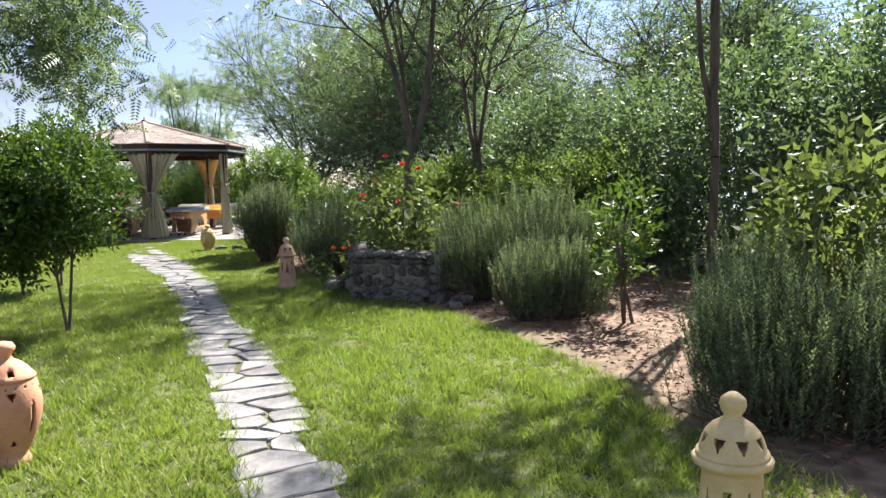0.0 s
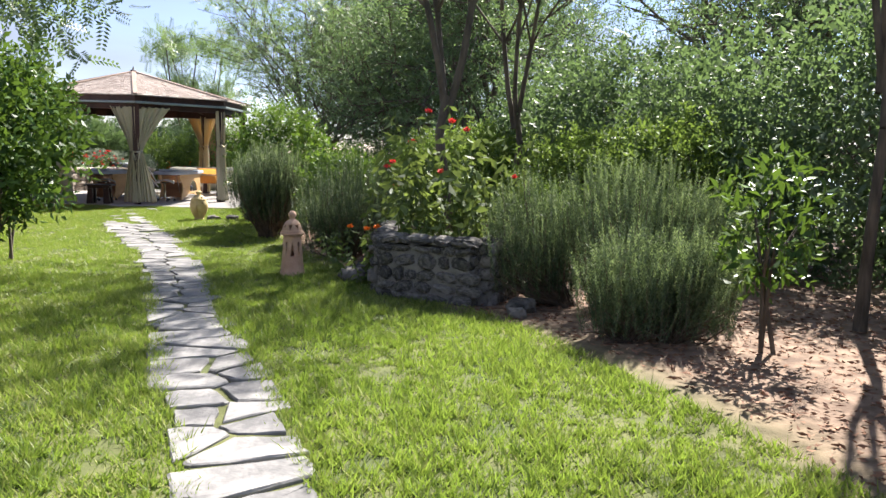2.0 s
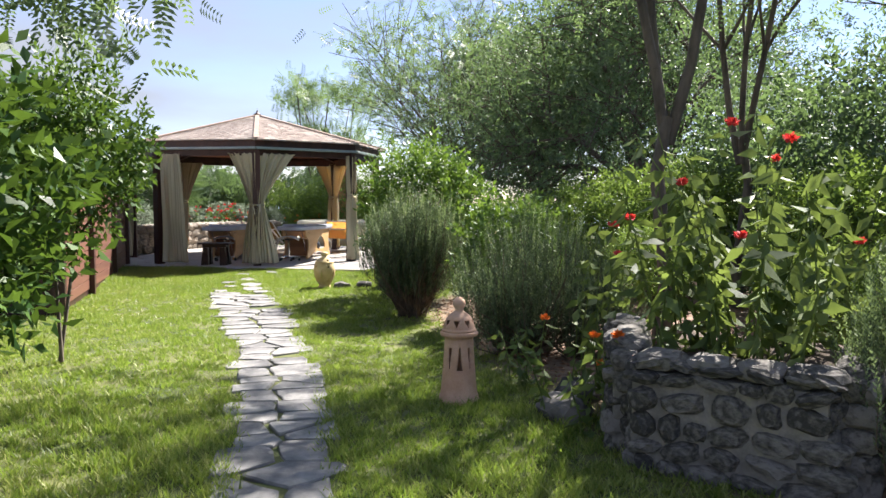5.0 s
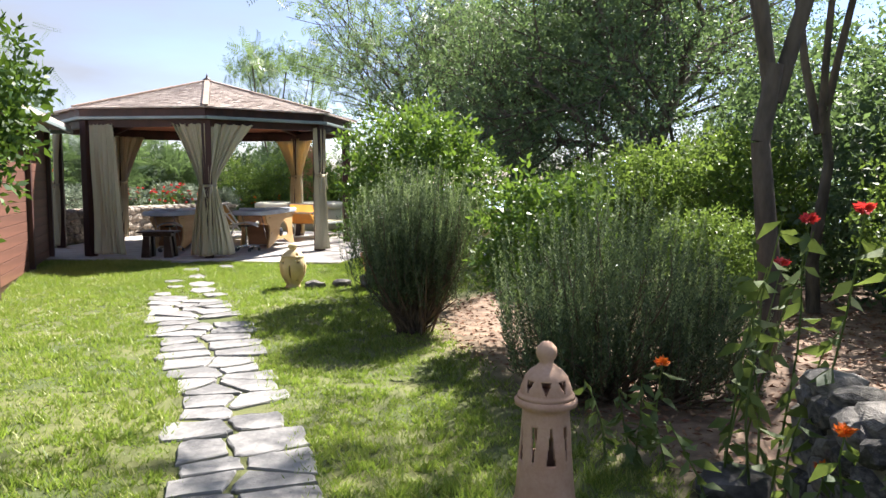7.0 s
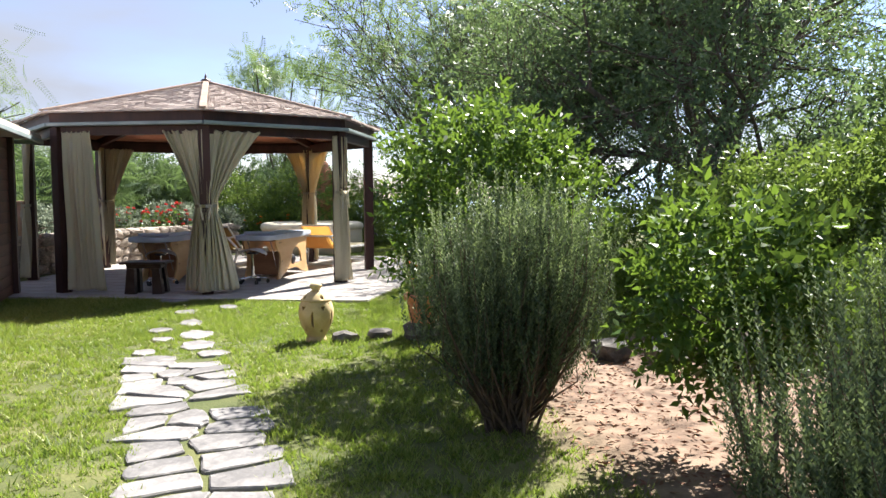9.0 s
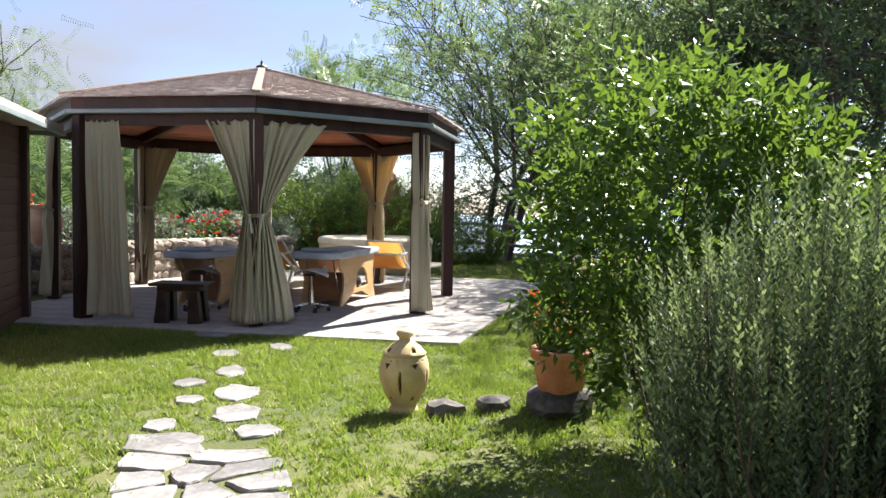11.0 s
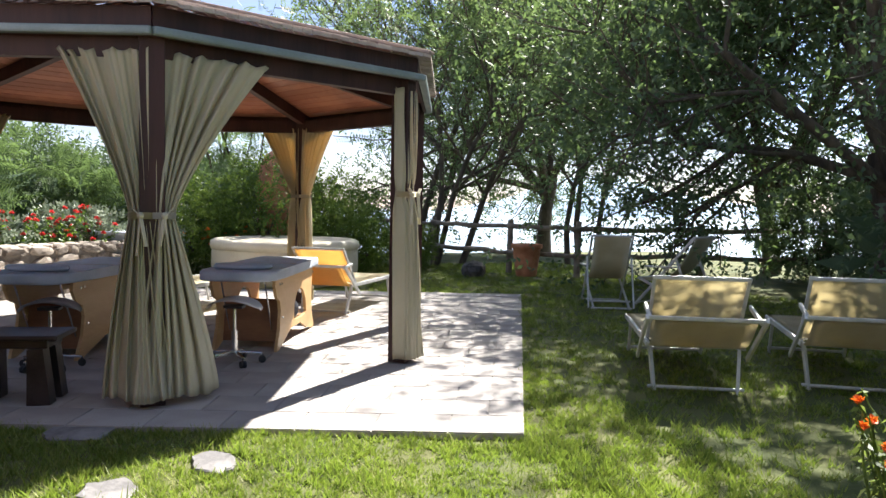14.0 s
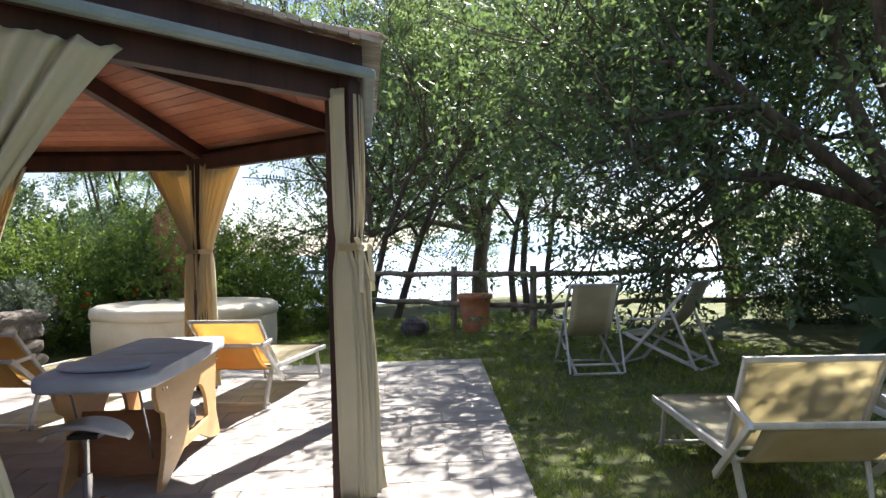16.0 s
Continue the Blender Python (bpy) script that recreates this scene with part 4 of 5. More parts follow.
def deck_chair(m):
    """Faces +x."""
    root = thing("deck_chair", m, "folding deck chair with a slung brown-beige canvas", "deck chair", "deck chairs")
    w = 0.28
    for s in (-1, 1):
        bm = bmesh.new()
        beam(bm, (0.52, s * w, 0.02), (-0.38, s * w, 1.02), 0.026, 0.04, 0.006)
        part("back_rail", bm, M["alu"], root)
        bm = bmesh.new()
        beam(bm, (-0.46, s * (w - 0.035), 0.02), (0.50, s * (w - 0.035), 0.40), 0.024, 0.04, 0.006)
        part("seat_rail", bm, M["alu"], root)
        bm = bmesh.new()
        beam(bm, (-0.12, s * (w + 0.03), 0.72), (-0.42, s * (w + 0.03), 0.03), 0.02, 0.032, 0.004)
        part("prop", bm, M["alu"], root)
        bm = bmesh.new()
        beam(bm, (-0.15, s * (w + 0.045), 0.60), (0.36, s * (w + 0.045), 0.58), 0.045, 0.022, 0.006)
        part("armrest", bm, M["alu"], root)
    for nm, a in (("top_bar", (-0.38, 1.02)), ("front_bar", (0.50, 0.40)), ("ground_bar", (-0.45, 0.03)), ("lower_bar", (-0.30, 0.11)), ("foot_bar", (0.50, 0.04))):
        bm = bmesh.new()
        rod(bm, (a[0], -w, a[1]), (a[0], w, a[1]), 0.014)
        part(nm, bm, M["alu"], root)
    bm = bmesh.new()
    rows = []
    for i in range(25):
        t = i / 24
        x = -0.38 + 0.88 * t
        z = 1.02 + (0.40 - 1.02) * t - 0.26 * max(0.0, math.sin(math.pi * t)) ** 0.9 * (0.6 + 0.4 * t)
        rows.append([bm.verts.new((x - 0.10 * math.sin(math.pi * t), -w + 0.03 + (2 * w - 0.06) * j / 6, z)) for j in range(7)])
    for i in range(24):
        for j in range(6):
            bm.faces.new((rows[i][j], rows[i + 1][j], rows[i + 1][j + 1], rows[i][j + 1]))
    bmesh.ops.solidify(bm, geom=bm.faces[:], thickness=0.006)
    part("sling", bm, M["canvas"], root, "slung canvas", True)
    return root


dc = deck_chair(pose(6.25, 26.55, LAWN, 0, 0, 66))
copy_thing(dc, pose(7.22, 26.20, LAWN, 0, 0, 112))

# ---- hot tub ----
tub = thing("hot_tub", pose(2.4, 30.75, -0.04), "round hot tub under a cream quilted cover", "hot tub")
bm = bmesh.new()
lathe(bm, [(1.18, 0.0), (1.24, 0.03), (1.26, 0.35), (1.25, 0.62), (1.22, 0.66)], 64)
part("tub_wall", bm, M["tub"], tub, smooth=True)
bm = bmesh.new()
lathe(bm, [(1.27, 0.60), (1.285, 0.66), (1.27, 0.73), (1.20, 0.765), (1.0, 0.75), (0.98, 0.735), (0.5, 0.745), (0.02, 0.75)], 64)
part("cover", bm, M["tub"], tub, "cream padded cover", True)


# ---- clay lanterns ----
def clay_jar(m, mat, label, h, r):
    root = thing("clay_lantern", m, label, "garden lantern", "clay lanterns")
    rows = 44
    prof = [(0.55, 0.0), (0.62, 0.03), (0.55, 0.07), (0.50, 0.10), (0.60, 0.14)] + [(0.60 + 0.40 * math.sin(math.pi * t * 0.80), 0.14 + 0.56 * t) for t in np.linspace(0.02, 1, rows)]
    seg = 144

    def cut(i, j):
        v = (i - 4.5) / (rows - 1)
        u = (j + 0.5) * 360 / seg % 72 - 36
        edge = 36 - abs(u)
        if 0.20 < v < 0.72:
            return abs(u) < 4.2 * math.sqrt(max(0.0, 1 - ((v - 0.46) / 0.26) ** 2))
        if 0.74 < v < 0.86:
            return edge < 9 * (v - 0.74) / 0.12
        if 0.06 < v < 0.18:
            return edge < 9 * (0.18 - v) / 0.12
        return 0.90 < v < 0.935 and abs((u + 36) % 18 - 9) < 1.6
    bm = bmesh.new()
    lathe(bm, [(x * r, z * h) for x, z in prof], seg, cut)
    body = part("body", bm, mat, root, smooth=True)
    sol = body.modifiers.new("wall", "SOLIDIFY")
    sol.thickness = 0.012
    bm = bmesh.new()
    top = 0.60 + 0.40 * math.sin(math.pi * 0.8)
    prof = [(top + 0.03, 0.70), (top + 0.03, 0.72), (top - 0.06, 0.745), (top - 0.19, 0.79), (0.46, 0.83), (0.29, 0.855), (0.22, 0.88), (0.25, 0.90), (0.34, 0.93), (0.35, 0.955), (0.28, 0.985), (0.10, 1.0)]
    lathe(bm, [(x * r, z * h) for x, z in prof], 48, lambda i, j: i == 2 and j % 12 in (2, 3))
    lid = part("lid", bm, mat, root, "domed clay lid with a knob", True)
    lid.modifiers.new("wall", "SOLIDIFY").thickness = 0.01
    return root


def clay_tower(m, mat, label, h, r):
    root = thing("clay_lantern", m, label, "garden lantern", "clay lanterns")
    prof = [(1.0, 0.0), (1.0, 0.03), (0.95, 0.04), (0.95, 0.06), (0.91, 0.075)] + [(0.90 - 0.22 * t ** 0.8, 0.08 + 0.53 * t) for t in np.linspace(0, 1, 41)] + [(0.74, 0.625), (0.90, 0.64), (0.92, 0.665), (0.84, 0.68)]

    def cut(i, j):
        v = (i - 4.5) / 40
        if not 0.46 < v < 0.86:
            return False
        t = (v - 0.46) / 0.40
        u = (j + 0.5) * 360 / 144 % 80 - 20
        if abs(u) < 20:
            return abs(u) < 1.2 + 9 * (1 - t)
        return abs(u - 40) < 1.2 + 8 * t
    bm = bmesh.new()
    lathe(bm, [(x * r, z * h) for x, z in prof], 144, cut)
    body = part("body", bm, mat, root, smooth=True)
    body.modifiers.new("wall", "SOLIDIFY").thickness = 0.012
    bm = bmesh.new()
    prof = [(0.84, 0.68), (0.82, 0.70), (0.76, 0.705)] + [(0.76 - 0.14 * t ** 1.6, 0.705 + 0.095 * t) for t in np.linspace(0.1, 1, 10)] + [(0.48, 0.835), (0.30, 0.86), (0.21, 0.875), (0.20, 0.89), (0.27, 0.91), (0.31, 0.94), (0.28, 0.97), (0.12, 1.0)]
    lathe(bm, [(x * r, z * h) for x, z in prof], 144, lambda i, j: 4 <= i <= 10 and abs((j + 0.5) % 18 - 9) < 0.6 + 0.75 * (i - 4))
    lid = part("lid", bm, mat, root, "domed pierced lid with a ball knob", True)
    lid.modifiers.new("wall", "SOLIDIFY").thickness = 0.01
    return root


def gz(x, y):
    return float(ground_z(np.array(x), np.array(y)))


clay_jar(pose(-0.80, 4.92, gz(-0.8, 4.92)), M["pinkclay"], "round pink clay lantern with cut openings on the grass", 0.72, 0.185)
clay_jar(pose(1.34, 19.0, gz(1.34, 19)), M["clay"], "ochre clay jar lantern with cut openings on the grass", 0.61, 0.18)
clay_tower(pose(1.94, 11.62, gz(2, 11.6)), M["rose"], "tall tower-shaped clay lantern with pierced dome", 0.78, 0.155)
clay_tower(pose(2.07, 2.31, gz(2.07, 2.3)), M["clay"], "pale clay lantern with pierced dome beside the rosemary", 0.76, 0.165)


# ---- stones ----
def rock_mesh(seed, size, mat, flat=0.25):
    bm = bmesh.new()
    bmesh.ops.create_icosphere(bm, subdivisions=2, radius=0.5)
    o = Vector((seed * 3.7, seed * 1.3, 0))
    for v in bm.verts:
        q = v.co.normalized()
        v.co = Vector([math.copysign(abs(c) ** 0.75, c) for c in q]) * 0.45
        v.co *= 1 + 0.30 * noise.noise(q * 2.2 + o) + 0.12 * noise.noise(q * 5 + o)
        v.co = Vector((v.co.x * size[0], v.co.y * size[1], v.co.z * size[2]))
    me = bpy.data.meshes.new("rock")
    bm.to_mesh(me)
    bm.free()
    me.materials.append(mat)
    return me


def stone_wall(name, label, a, b, height, thick, mat, seed, z0, course=0.13):
    """A rubble wall from a to b: a mortar core with stones set proud on both long faces and the top."""
    a, b = Vector((*a, z0)), Vector((*b, z0))
    d = b - a
    L = d.length
    m = Matrix.Translation(a) @ d.to_track_quat("X", "Z").to_matrix().to_4x4()
    root = thing(name, m, label, "stone wall", kind="structure")
    bm = bmesh.new()
    box(bm, (L, thick - 0.05, height - 0.03), (L / 2, 0, (height - 0.03) / 2 - 0.05), None, 0.01)
    part("core", bm, M["mortar"], root, "grey mortar")
    rnd = random.Random(seed)
    meshes = [rock_mesh(seed * 10 + k, (1.15, 1.1, 1.15), mat) for k in range(7)]
    z = 0.0
    while z < height - 0.04:
        h = min(course * rnd.uniform(0.75, 1.3), height - z)
        for face in (-1, 1):
            x = rnd.uniform(-0.06, 0)
            while x < L:
                w = course * rnd.uniform(0.9, 2.2)
                st = new("stone", rnd.choice(meshes))
                st.parent = root
                st.matrix_basis = Matrix.Translation((min(x + w / 2, L), face * (thick / 2 - 0.035), z + h / 2)) @ Matrix.Rotation(rnd.choice((0, math.pi)), 4, "Z") @ Matrix.Rotation(rnd.uniform(-0.35, 0.35), 4, "Y") @ Matrix.Diagonal((w * rnd.uniform(0.8, 1.05), rnd.uniform(0.10, 0.16), h * rnd.uniform(0.7, 1.15), 1))
                x += w
        z += h
    for end in (0, L):
        for k in range(max(2, int(height / course))):
            st = new("stone", rnd.choice(meshes))
            st.parent = root
            st.matrix_basis = Matrix.Translation((end, rnd.uniform(-0.05, 0.05), (k + 0.5) * course)) @ Matrix.Diagonal((0.10, thick * 0.8, course, 1))
    x = 0
    while x < L:
        w = rnd.uniform(0.16, 0.34)
        st = new("stone", rnd.choice(meshes))
        st.parent = root
        st.matrix_basis = Matrix.Translation((min(x + w / 2, L - 0.05), rnd.uniform(-0.02, 0.02), height - 0.02)) @ Matrix.Diagonal((w, thick * 1.0, 0.11, 1))
        x += w
    return root


def rock(x, y, size, seed, label="rough dark lava rock beside the bed", mat="stone"):
    ob = new("rock", rock_mesh(seed, size, M[mat]))
    ob.matrix_basis = pose(x, y, gz(x, y) + size[2] * 0.30, 0, 0, seed * 37)
    return tagged(ob, label, "rock", "garden rocks")


# raised planter
stone_wall("planter_wall_front", "low dark rubble wall of the raised planter", (2.62, 10.06), (3.32, 9.36), 0.66, 0.24, M["stone"], 3, -0.12)
stone_wall("planter_wall_side", "low dark rubble side wall of the raised planter", (2.64, 10.20), (3.05, 11.15), 0.68, 0.24, M["stone"], 4, -0.12)
stone_wall("planter_wall_end", "low dark rubble end wall of the raised planter", (3.44, 9.34), (4.10, 10.0), 0.66, 0.22, M["stone"], 6, -0.12)
bm = bmesh.new()
bmesh.ops.create_grid(bm, x_segments=14, y_segments=14, size=0.56, matrix=Matrix.Translation((3.42, 10.18, 0.48)) @ Matrix.Rotation(radians(-48), 4, "Z"))
for v in bm.verts:
    v.co.z += 0.05 * noise.noise(v.co * 4)
bmesh.ops.solidify(bm, geom=bm.faces[:], thickness=0.6)
tagged(part("planter_soil", bm, M["soil"]), "dark soil filling the raised planter", "soil", kind="structure")
for i, (x, y, s) in enumerate(((3.66, 8.95, 0.36), (3.50, 8.72, 0.24), (2.55, 11.0, 0.45), (2.85, 11.5, 0.4), (1.62, 18.85, 0.30), (2.0, 18.95, 0.30),
                               (3.9, 17.5, 0.5), (4.3, 17.2, 0.45), (4.6, 17.6, 0.5))):
    rock(x, y, (s, s * 0.8, s * 0.5), i + 1)
rock(6.1, 31.0, (0.6, 0.5, 0.4), 31, "grey boulder on the far lawn")
# boulder under the flower pot
rock(2.46, 18.85, (0.62, 0.55, 0.26), 41, "flat grey rock carrying the flower pot")


# ---- flower plants ----
def flowering(name, m, label, count, spread, hmin, hmax, petal, nflower, seed, leafmat="zinnia", ll=0.11, lw=0.045, lean=0.25, bloom=1.0):
    rng = np.random.RandomState(seed)
    root = thing(name, m, label, "flower plant", "flowering plants")
    segs, lp, ld, heads = [], [], [], []
    for i in range(count):
        p = np.array([rng.uniform(-1, 1) * spread[0], rng.uniform(-1, 1) * spread[1], 0.0])
        d = np.array([p[0] * lean, p[1] * lean, 1.0]) + rng.normal(size=3) * 0.12
        h = rng.uniform(hmin, hmax)
        st = 7
        for k in range(st):
            d = d / np.linalg.norm(d)
            q = p + d * h / st
            segs.append((p, q, 0.007 * (1 - 0.08 * k), 0.007 * (1 - 0.08 * (k + 1))))
            for _ in range(3):
                lp.append(p + (q - p) * rng.rand())
                g = rng.uniform(0, 6.28)
                ld.append((math.cos(g), math.sin(g), rng.uniform(-1.3, 0.1)))
            d = d + rng.normal(size=3) * 0.10
            p = q
        heads.append(p)
    v, f = tubes(segs, 5)
    tagged(from_arrays("stem_tangle", v, f, M[leafmat], root), kind="stuff")
    v, f = scatter(single(ll, lw), np.array(lp), np.array(ld), rng.uniform(0.6, 1.3, len(lp)), rng)
    tagged(from_arrays("leaves", v, f, M[leafmat], root), kind="stuff")
    hp, hd = [], []
    for p in heads[:nflower]:
        for k in range(26):
            g = k * 2.4
            hp.append(p + np.array([0, 0, 0.004 * (k % 4)]))
            hd.append((math.cos(g), math.sin(g), 0.15 + 0.25 * (k % 4)))
    if hp:
        v, f = scatter(single(0.044 * bloom, 0.024 * bloom), np.array(hp), np.array(hd), rng.uniform(0.8, 1.2, len(hp)), rng)
        tagged(from_arrays("petals", v, f, M[petal], root), kind="stuff")
    return root


flowering("zinnia_plant", pose(3.25, 10.05, 0.46), "tall zinnias with red heads in the raised planter", 24, (0.45, 0.45), 0.75, 1.5, "red", 4, 1, ll=0.15, lw=0.06)
flowering("zinnia_plant", pose(3.65, 10.35, 0.46), "tall leafy zinnias with red heads in the raised planter", 22, (0.45, 0.45), 0.7, 1.4, "red", 2, 2, ll=0.15, lw=0.06)
flowering("zinnia_plant", pose(2.62, 10.7, -0.1), "orange zinnias leaning out beside the planter", 9, (0.3, 0.35), 0.4, 0.75, "orange", 3, 3, lean=0.6)
flowering("zinnia_plant", pose(2.55, 11.9, -0.1), "low orange zinnias by the clay lantern", 4, (0.2, 0.25), 0.35, 0.6, "orange", 1, 4)

flowering("zinnia_plant", pose(3.02, 11.45, -0.1), "tall zinnias with drooping yellow-green leaves beside the planter", 8, (0.24, 0.3), 0.9, 1.7, "red", 3, 5, ll=0.13, lw=0.055)

# ---- rosemary ----
rosemary(pose(2.28, 15.70, -0.12), "dark upright rosemary bush with a bare woody foot", [(-0.03, 0, 1.18, 0.68, 0.62, 0.54), (0.0, 0, 0.88, 0.46, 0.42, 0.40)], 1900, 1, 0.75)
rosemary(pose(3.05, 13.2, -0.12), "wide grey-green rosemary bush behind the clay lantern", [(0, 0, 0.85, 0.85, 0.75, 0.68), (0.55, -0.35, 0.5, 0.5, 0.5, 0.45), (-0.2, 0.1, 0.5, 0.55, 0.5, 0.4)], 2100, 2, 0.2)
rosemary(pose(4.70, 8.78, -0.12), "tall grey-green rosemary bush on the soil bed", [(0, 0, 0.95, 0.85, 0.75, 0.70), (-0.75, 0.62, 0.72, 0.62, 0.55, 0.62), (0.6, -0.3, 0.8, 0.6, 0.6, 0.62)], 2700, 3, 0.15)
rosemary(pose(4.02, 7.60, -0.12), "low bright rosemary bush on the soil bed", [(-0.05, 0.1, 0.52, 0.50, 0.45, 0.46), (0.5, -0.1, 0.52, 0.45, 0.40, 0.48)], 1500, 4, 0.12)
rosemary(pose(3.68, 3.6, -0.12), "large rosemary bush at the lawn's edge", [(-0.05, 0.1, 0.52, 0.72, 0.68, 0.60), (0.5, -0.5, 0.65, 0.65, 0.65, 0.62), (0.3, 0.6, 0.6, 0.6, 0.55, 0.6)], 3000, 5, 0.1)

# ---- citrus and small trees ----
CIT = sprig(10, 0.22, 0.078, 0.034, 3)
shrub("citrus_tree", pose(2.78, 17.60, -0.1), "bushy citrus tree with glossy green leaves", (0.92, 0.90, 0.98), (0, 0, 1.42), 1250, CIT, M["citrus"], 1, 9, category="citrus tree", group="citrus trees")
shrub("citrus_tree", pose(3.20, 14.35, -0.1), "young citrus tree with a thin curved trunk", (0.55, 0.55, 0.50), (0.10, 0.45, 0.98), 480, CIT, M["citrus"], 2, 4, category="citrus tree", group="citrus trees")
shrub("young_tree", pose(4.80, 7.0, -0.1), "small broad-leaved sapling on the soil bed", (0.30, 0.30, 0.52), (0, 0, 0.98), 70, sprig(7, 0.2, 0.12, 0.045, 4), M["lemon"], 4, 3, category="sapling", group="saplings")
shrub("young_tree", pose(4.75, 4.35, -0.1), "broad-leaved sapling behind the rosemary", (0.55, 0.55, 0.5), (0, 0, 1.25), 150, sprig(7, 0.22, 0.13, 0.055, 5), M["zinnia"], 5, 4, category="sapling", group="saplings")
ACA = pinnate(7, 0.28, 0.085, 0.028)
for x, y, r, h, n, sd in ((-0.90, 9.35, 0.66, 1.50, 620, 6), (-1.75, 9.30, 0.85, 1.45, 1000, 7), (-2.5, 8.2, 0.85, 1.5, 800, 8), (-2.4, 11.2, 0.85, 1.5, 800, 9), (-1.30, 13.5, 0.78, 1.95, 760, 10), (-1.72, 12.7, 0.55, 1.1, 420, 14)):
    shrub("lemon_tree", pose(x, y, -0.1), "young lemon tree on a thin trunk in the grass", (r, r, r * 0.95), (0, 0, h), n, CIT, M["lemon"], sd, 2, category="lemon tree", group="lemon trees", size=(0.8, 1.35), shell=0.75)


# ---- trees ----
def multi(n, r, h, rad, tilt, seed):
    rnd = random.Random(seed)
    return [((rnd.uniform(-r, r), rnd.uniform(-r, r), 0), (rnd.uniform(-tilt, tilt), rnd.uniform(-tilt, tilt), 1), h, rad * rnd.uniform(0.8, 1.1)) for _ in range(n)]


FEA = pinnate(6, 0.34, 0.090, 0.032)
t_left = tree("acacia_tree", pose(-3.3, 10.2, -0.1), "feathery-leaved tree leaning over the lawn", "tree", [((0, 0, 0), (0.10, 0.05, 1), 3.0, 0.09)], 3, 3, 0.55, 0.3, ACA, M["feather"], M["bark"], 8, 0.26, 0.35, 11, group="garden trees")
t_mid = tree("acacia_tree", pose(4.68, 13.70, -0.1), "tall feathery tree forking into several dark limbs", "tree",
             [((0, 0, 0), (0.02, 0, 1), 2.4, 0.105, -1), ((0, 0, 2.1), (-0.34, 0.1, 1), 3.2, 0.062), ((0.03, 0, 2.1), (0.28, -0.1, 1), 3.4, 0.066), ((0, 0, 2.2), (-0.05, 0.25, 1), 3.0, 0.058)], 2, 4, 0.5, 0.5, FEA, M["feather"], M["bark"], 1, 0.42, 0.3, 12, size=(0.9, 1.5), group="garden trees")
t_mid2 = copy_thing(t_mid, pose(6.85, 15.65, -0.1, 0, 0, 140))
t_mid2.scale = (0.85, 0.85, 0.95)
t_right = copy_thing(t_mid, pose(6.22, 7.35, -0.1, 0, 0, 70))
t_right.scale = (0.66, 0.66, 1.0)
OAK = sprig(7, 0.30, 0.095, 0.042, 6)
t_oak = tree("evergreen_tree", pose(10.3, 25.2, -0.2), "broad dark evergreen tree shading the lawn", "tree",
             [((0, 0, 0), (0.0, 0, 1), 2.4, 0.22, -1), ((0, 0, 1.6), (-0.7, -0.25, 0.8), 3.4, 0.14), ((0, 0, 1.8), (0.5, 0.5, 1), 3.2, 0.13), ((0, 0, 2.0), (-0.2, 0.7, 1), 3.2, 0.13), ((0, 0, 2.0), (0.1, -0.8, 1), 3.4, 0.13), ((0, 0, 1.7), (-0.95, 0.1, 0.35), 3.2, 0.10), ((0, 0, 1.7), (-0.5, -0.8, 0.35), 3.0, 0.10), ((0, 0, 1.8), (-0.6, 0.8, 0.4), 3.0, 0.10)], 2, 4, 0.55, 0.15, OAK, M["oak"], M["bark"], 4, 0.5, 0.35, 13, group="evergreen trees")
t_oak.scale = (1.06, 1.06, 1.04)
for x, y, rz, s in ((13.2, 30.6, 80, 1.1), (12.0, 39.0, 300, 1.2), (12.4, 15.5, 200, 0.85)):
    c = copy_thing(t_oak, pose(x, y, -0.2, 0, 0, rz))
    c.scale = (s, s, s)
t_thin = tree("olive_tree", pose(6.6, 34.0, -0.3), "slender dark tree by the log fence", "tree", multi(3, 0.4, 4.0, 0.085, 0.26, 3), 2, 4, 0.5, 0.35, FEA, M["feather"], M["bark"], 2, 0.42, 0.4, 14, size=(0.9, 1.5), group="fence trees")
for x, y, rz, s in ((9.6, 33.0, 90, 1.05), (7.0, 37.4, 30, 1.35)):
    c = copy_thing(t_thin, pose(x, y, gz(x, y) - 0.1, 0, 0, rz))
    c.scale = (s, s, s)

# ---- hedges and background shrubs ----
HED = sprig(10, 0.34, 0.10, 0.045, 8)
hed = shrub("hedge_shrub", pose(8.6, 12.2, -0.1), "dense dark evergreen shrub in the boundary hedge", (1.7, 1.7, 1.6), (0, 0, 1.5), 2000, HED, M["oak"], 20, 8, group="boundary hedge")
for i, (x, y, sc) in enumerate(((8.3, 4.0, 1.1), (8.9, 6.6, 1.15), (9.2, 9.4, 1.2), (7.0, 2.2, 0.9), (9.0, 15.2, 1.15), (9.2, 18.0, 1.15), (-2.4, 33.6, 0.95), (-5.2, 32.2, 1.0), (0.2, 35.4, 0.9), (10.9, 22.2, 0.85), (11.6, 25.4, 0.7), (12.6, 28.6, 0.75), (14.3, 27.8, 0.9))):
    c = copy_thing(hed, pose(x, y, -0.1, 0, 0, i * 67))
    c.scale = (sc, sc, sc * (1.0 if sc < 1.5 else 1.25))
br = shrub("bright_shrub", pose(7.0, 13.6, -0.1), "bright yellow-green shrub in the sun", (0.95, 0.95, 0.9), (0, 0, 1.05), 1100, HED, M["bright"], 21, 6, group="bright shrubs", size=(0.5, 0.9))
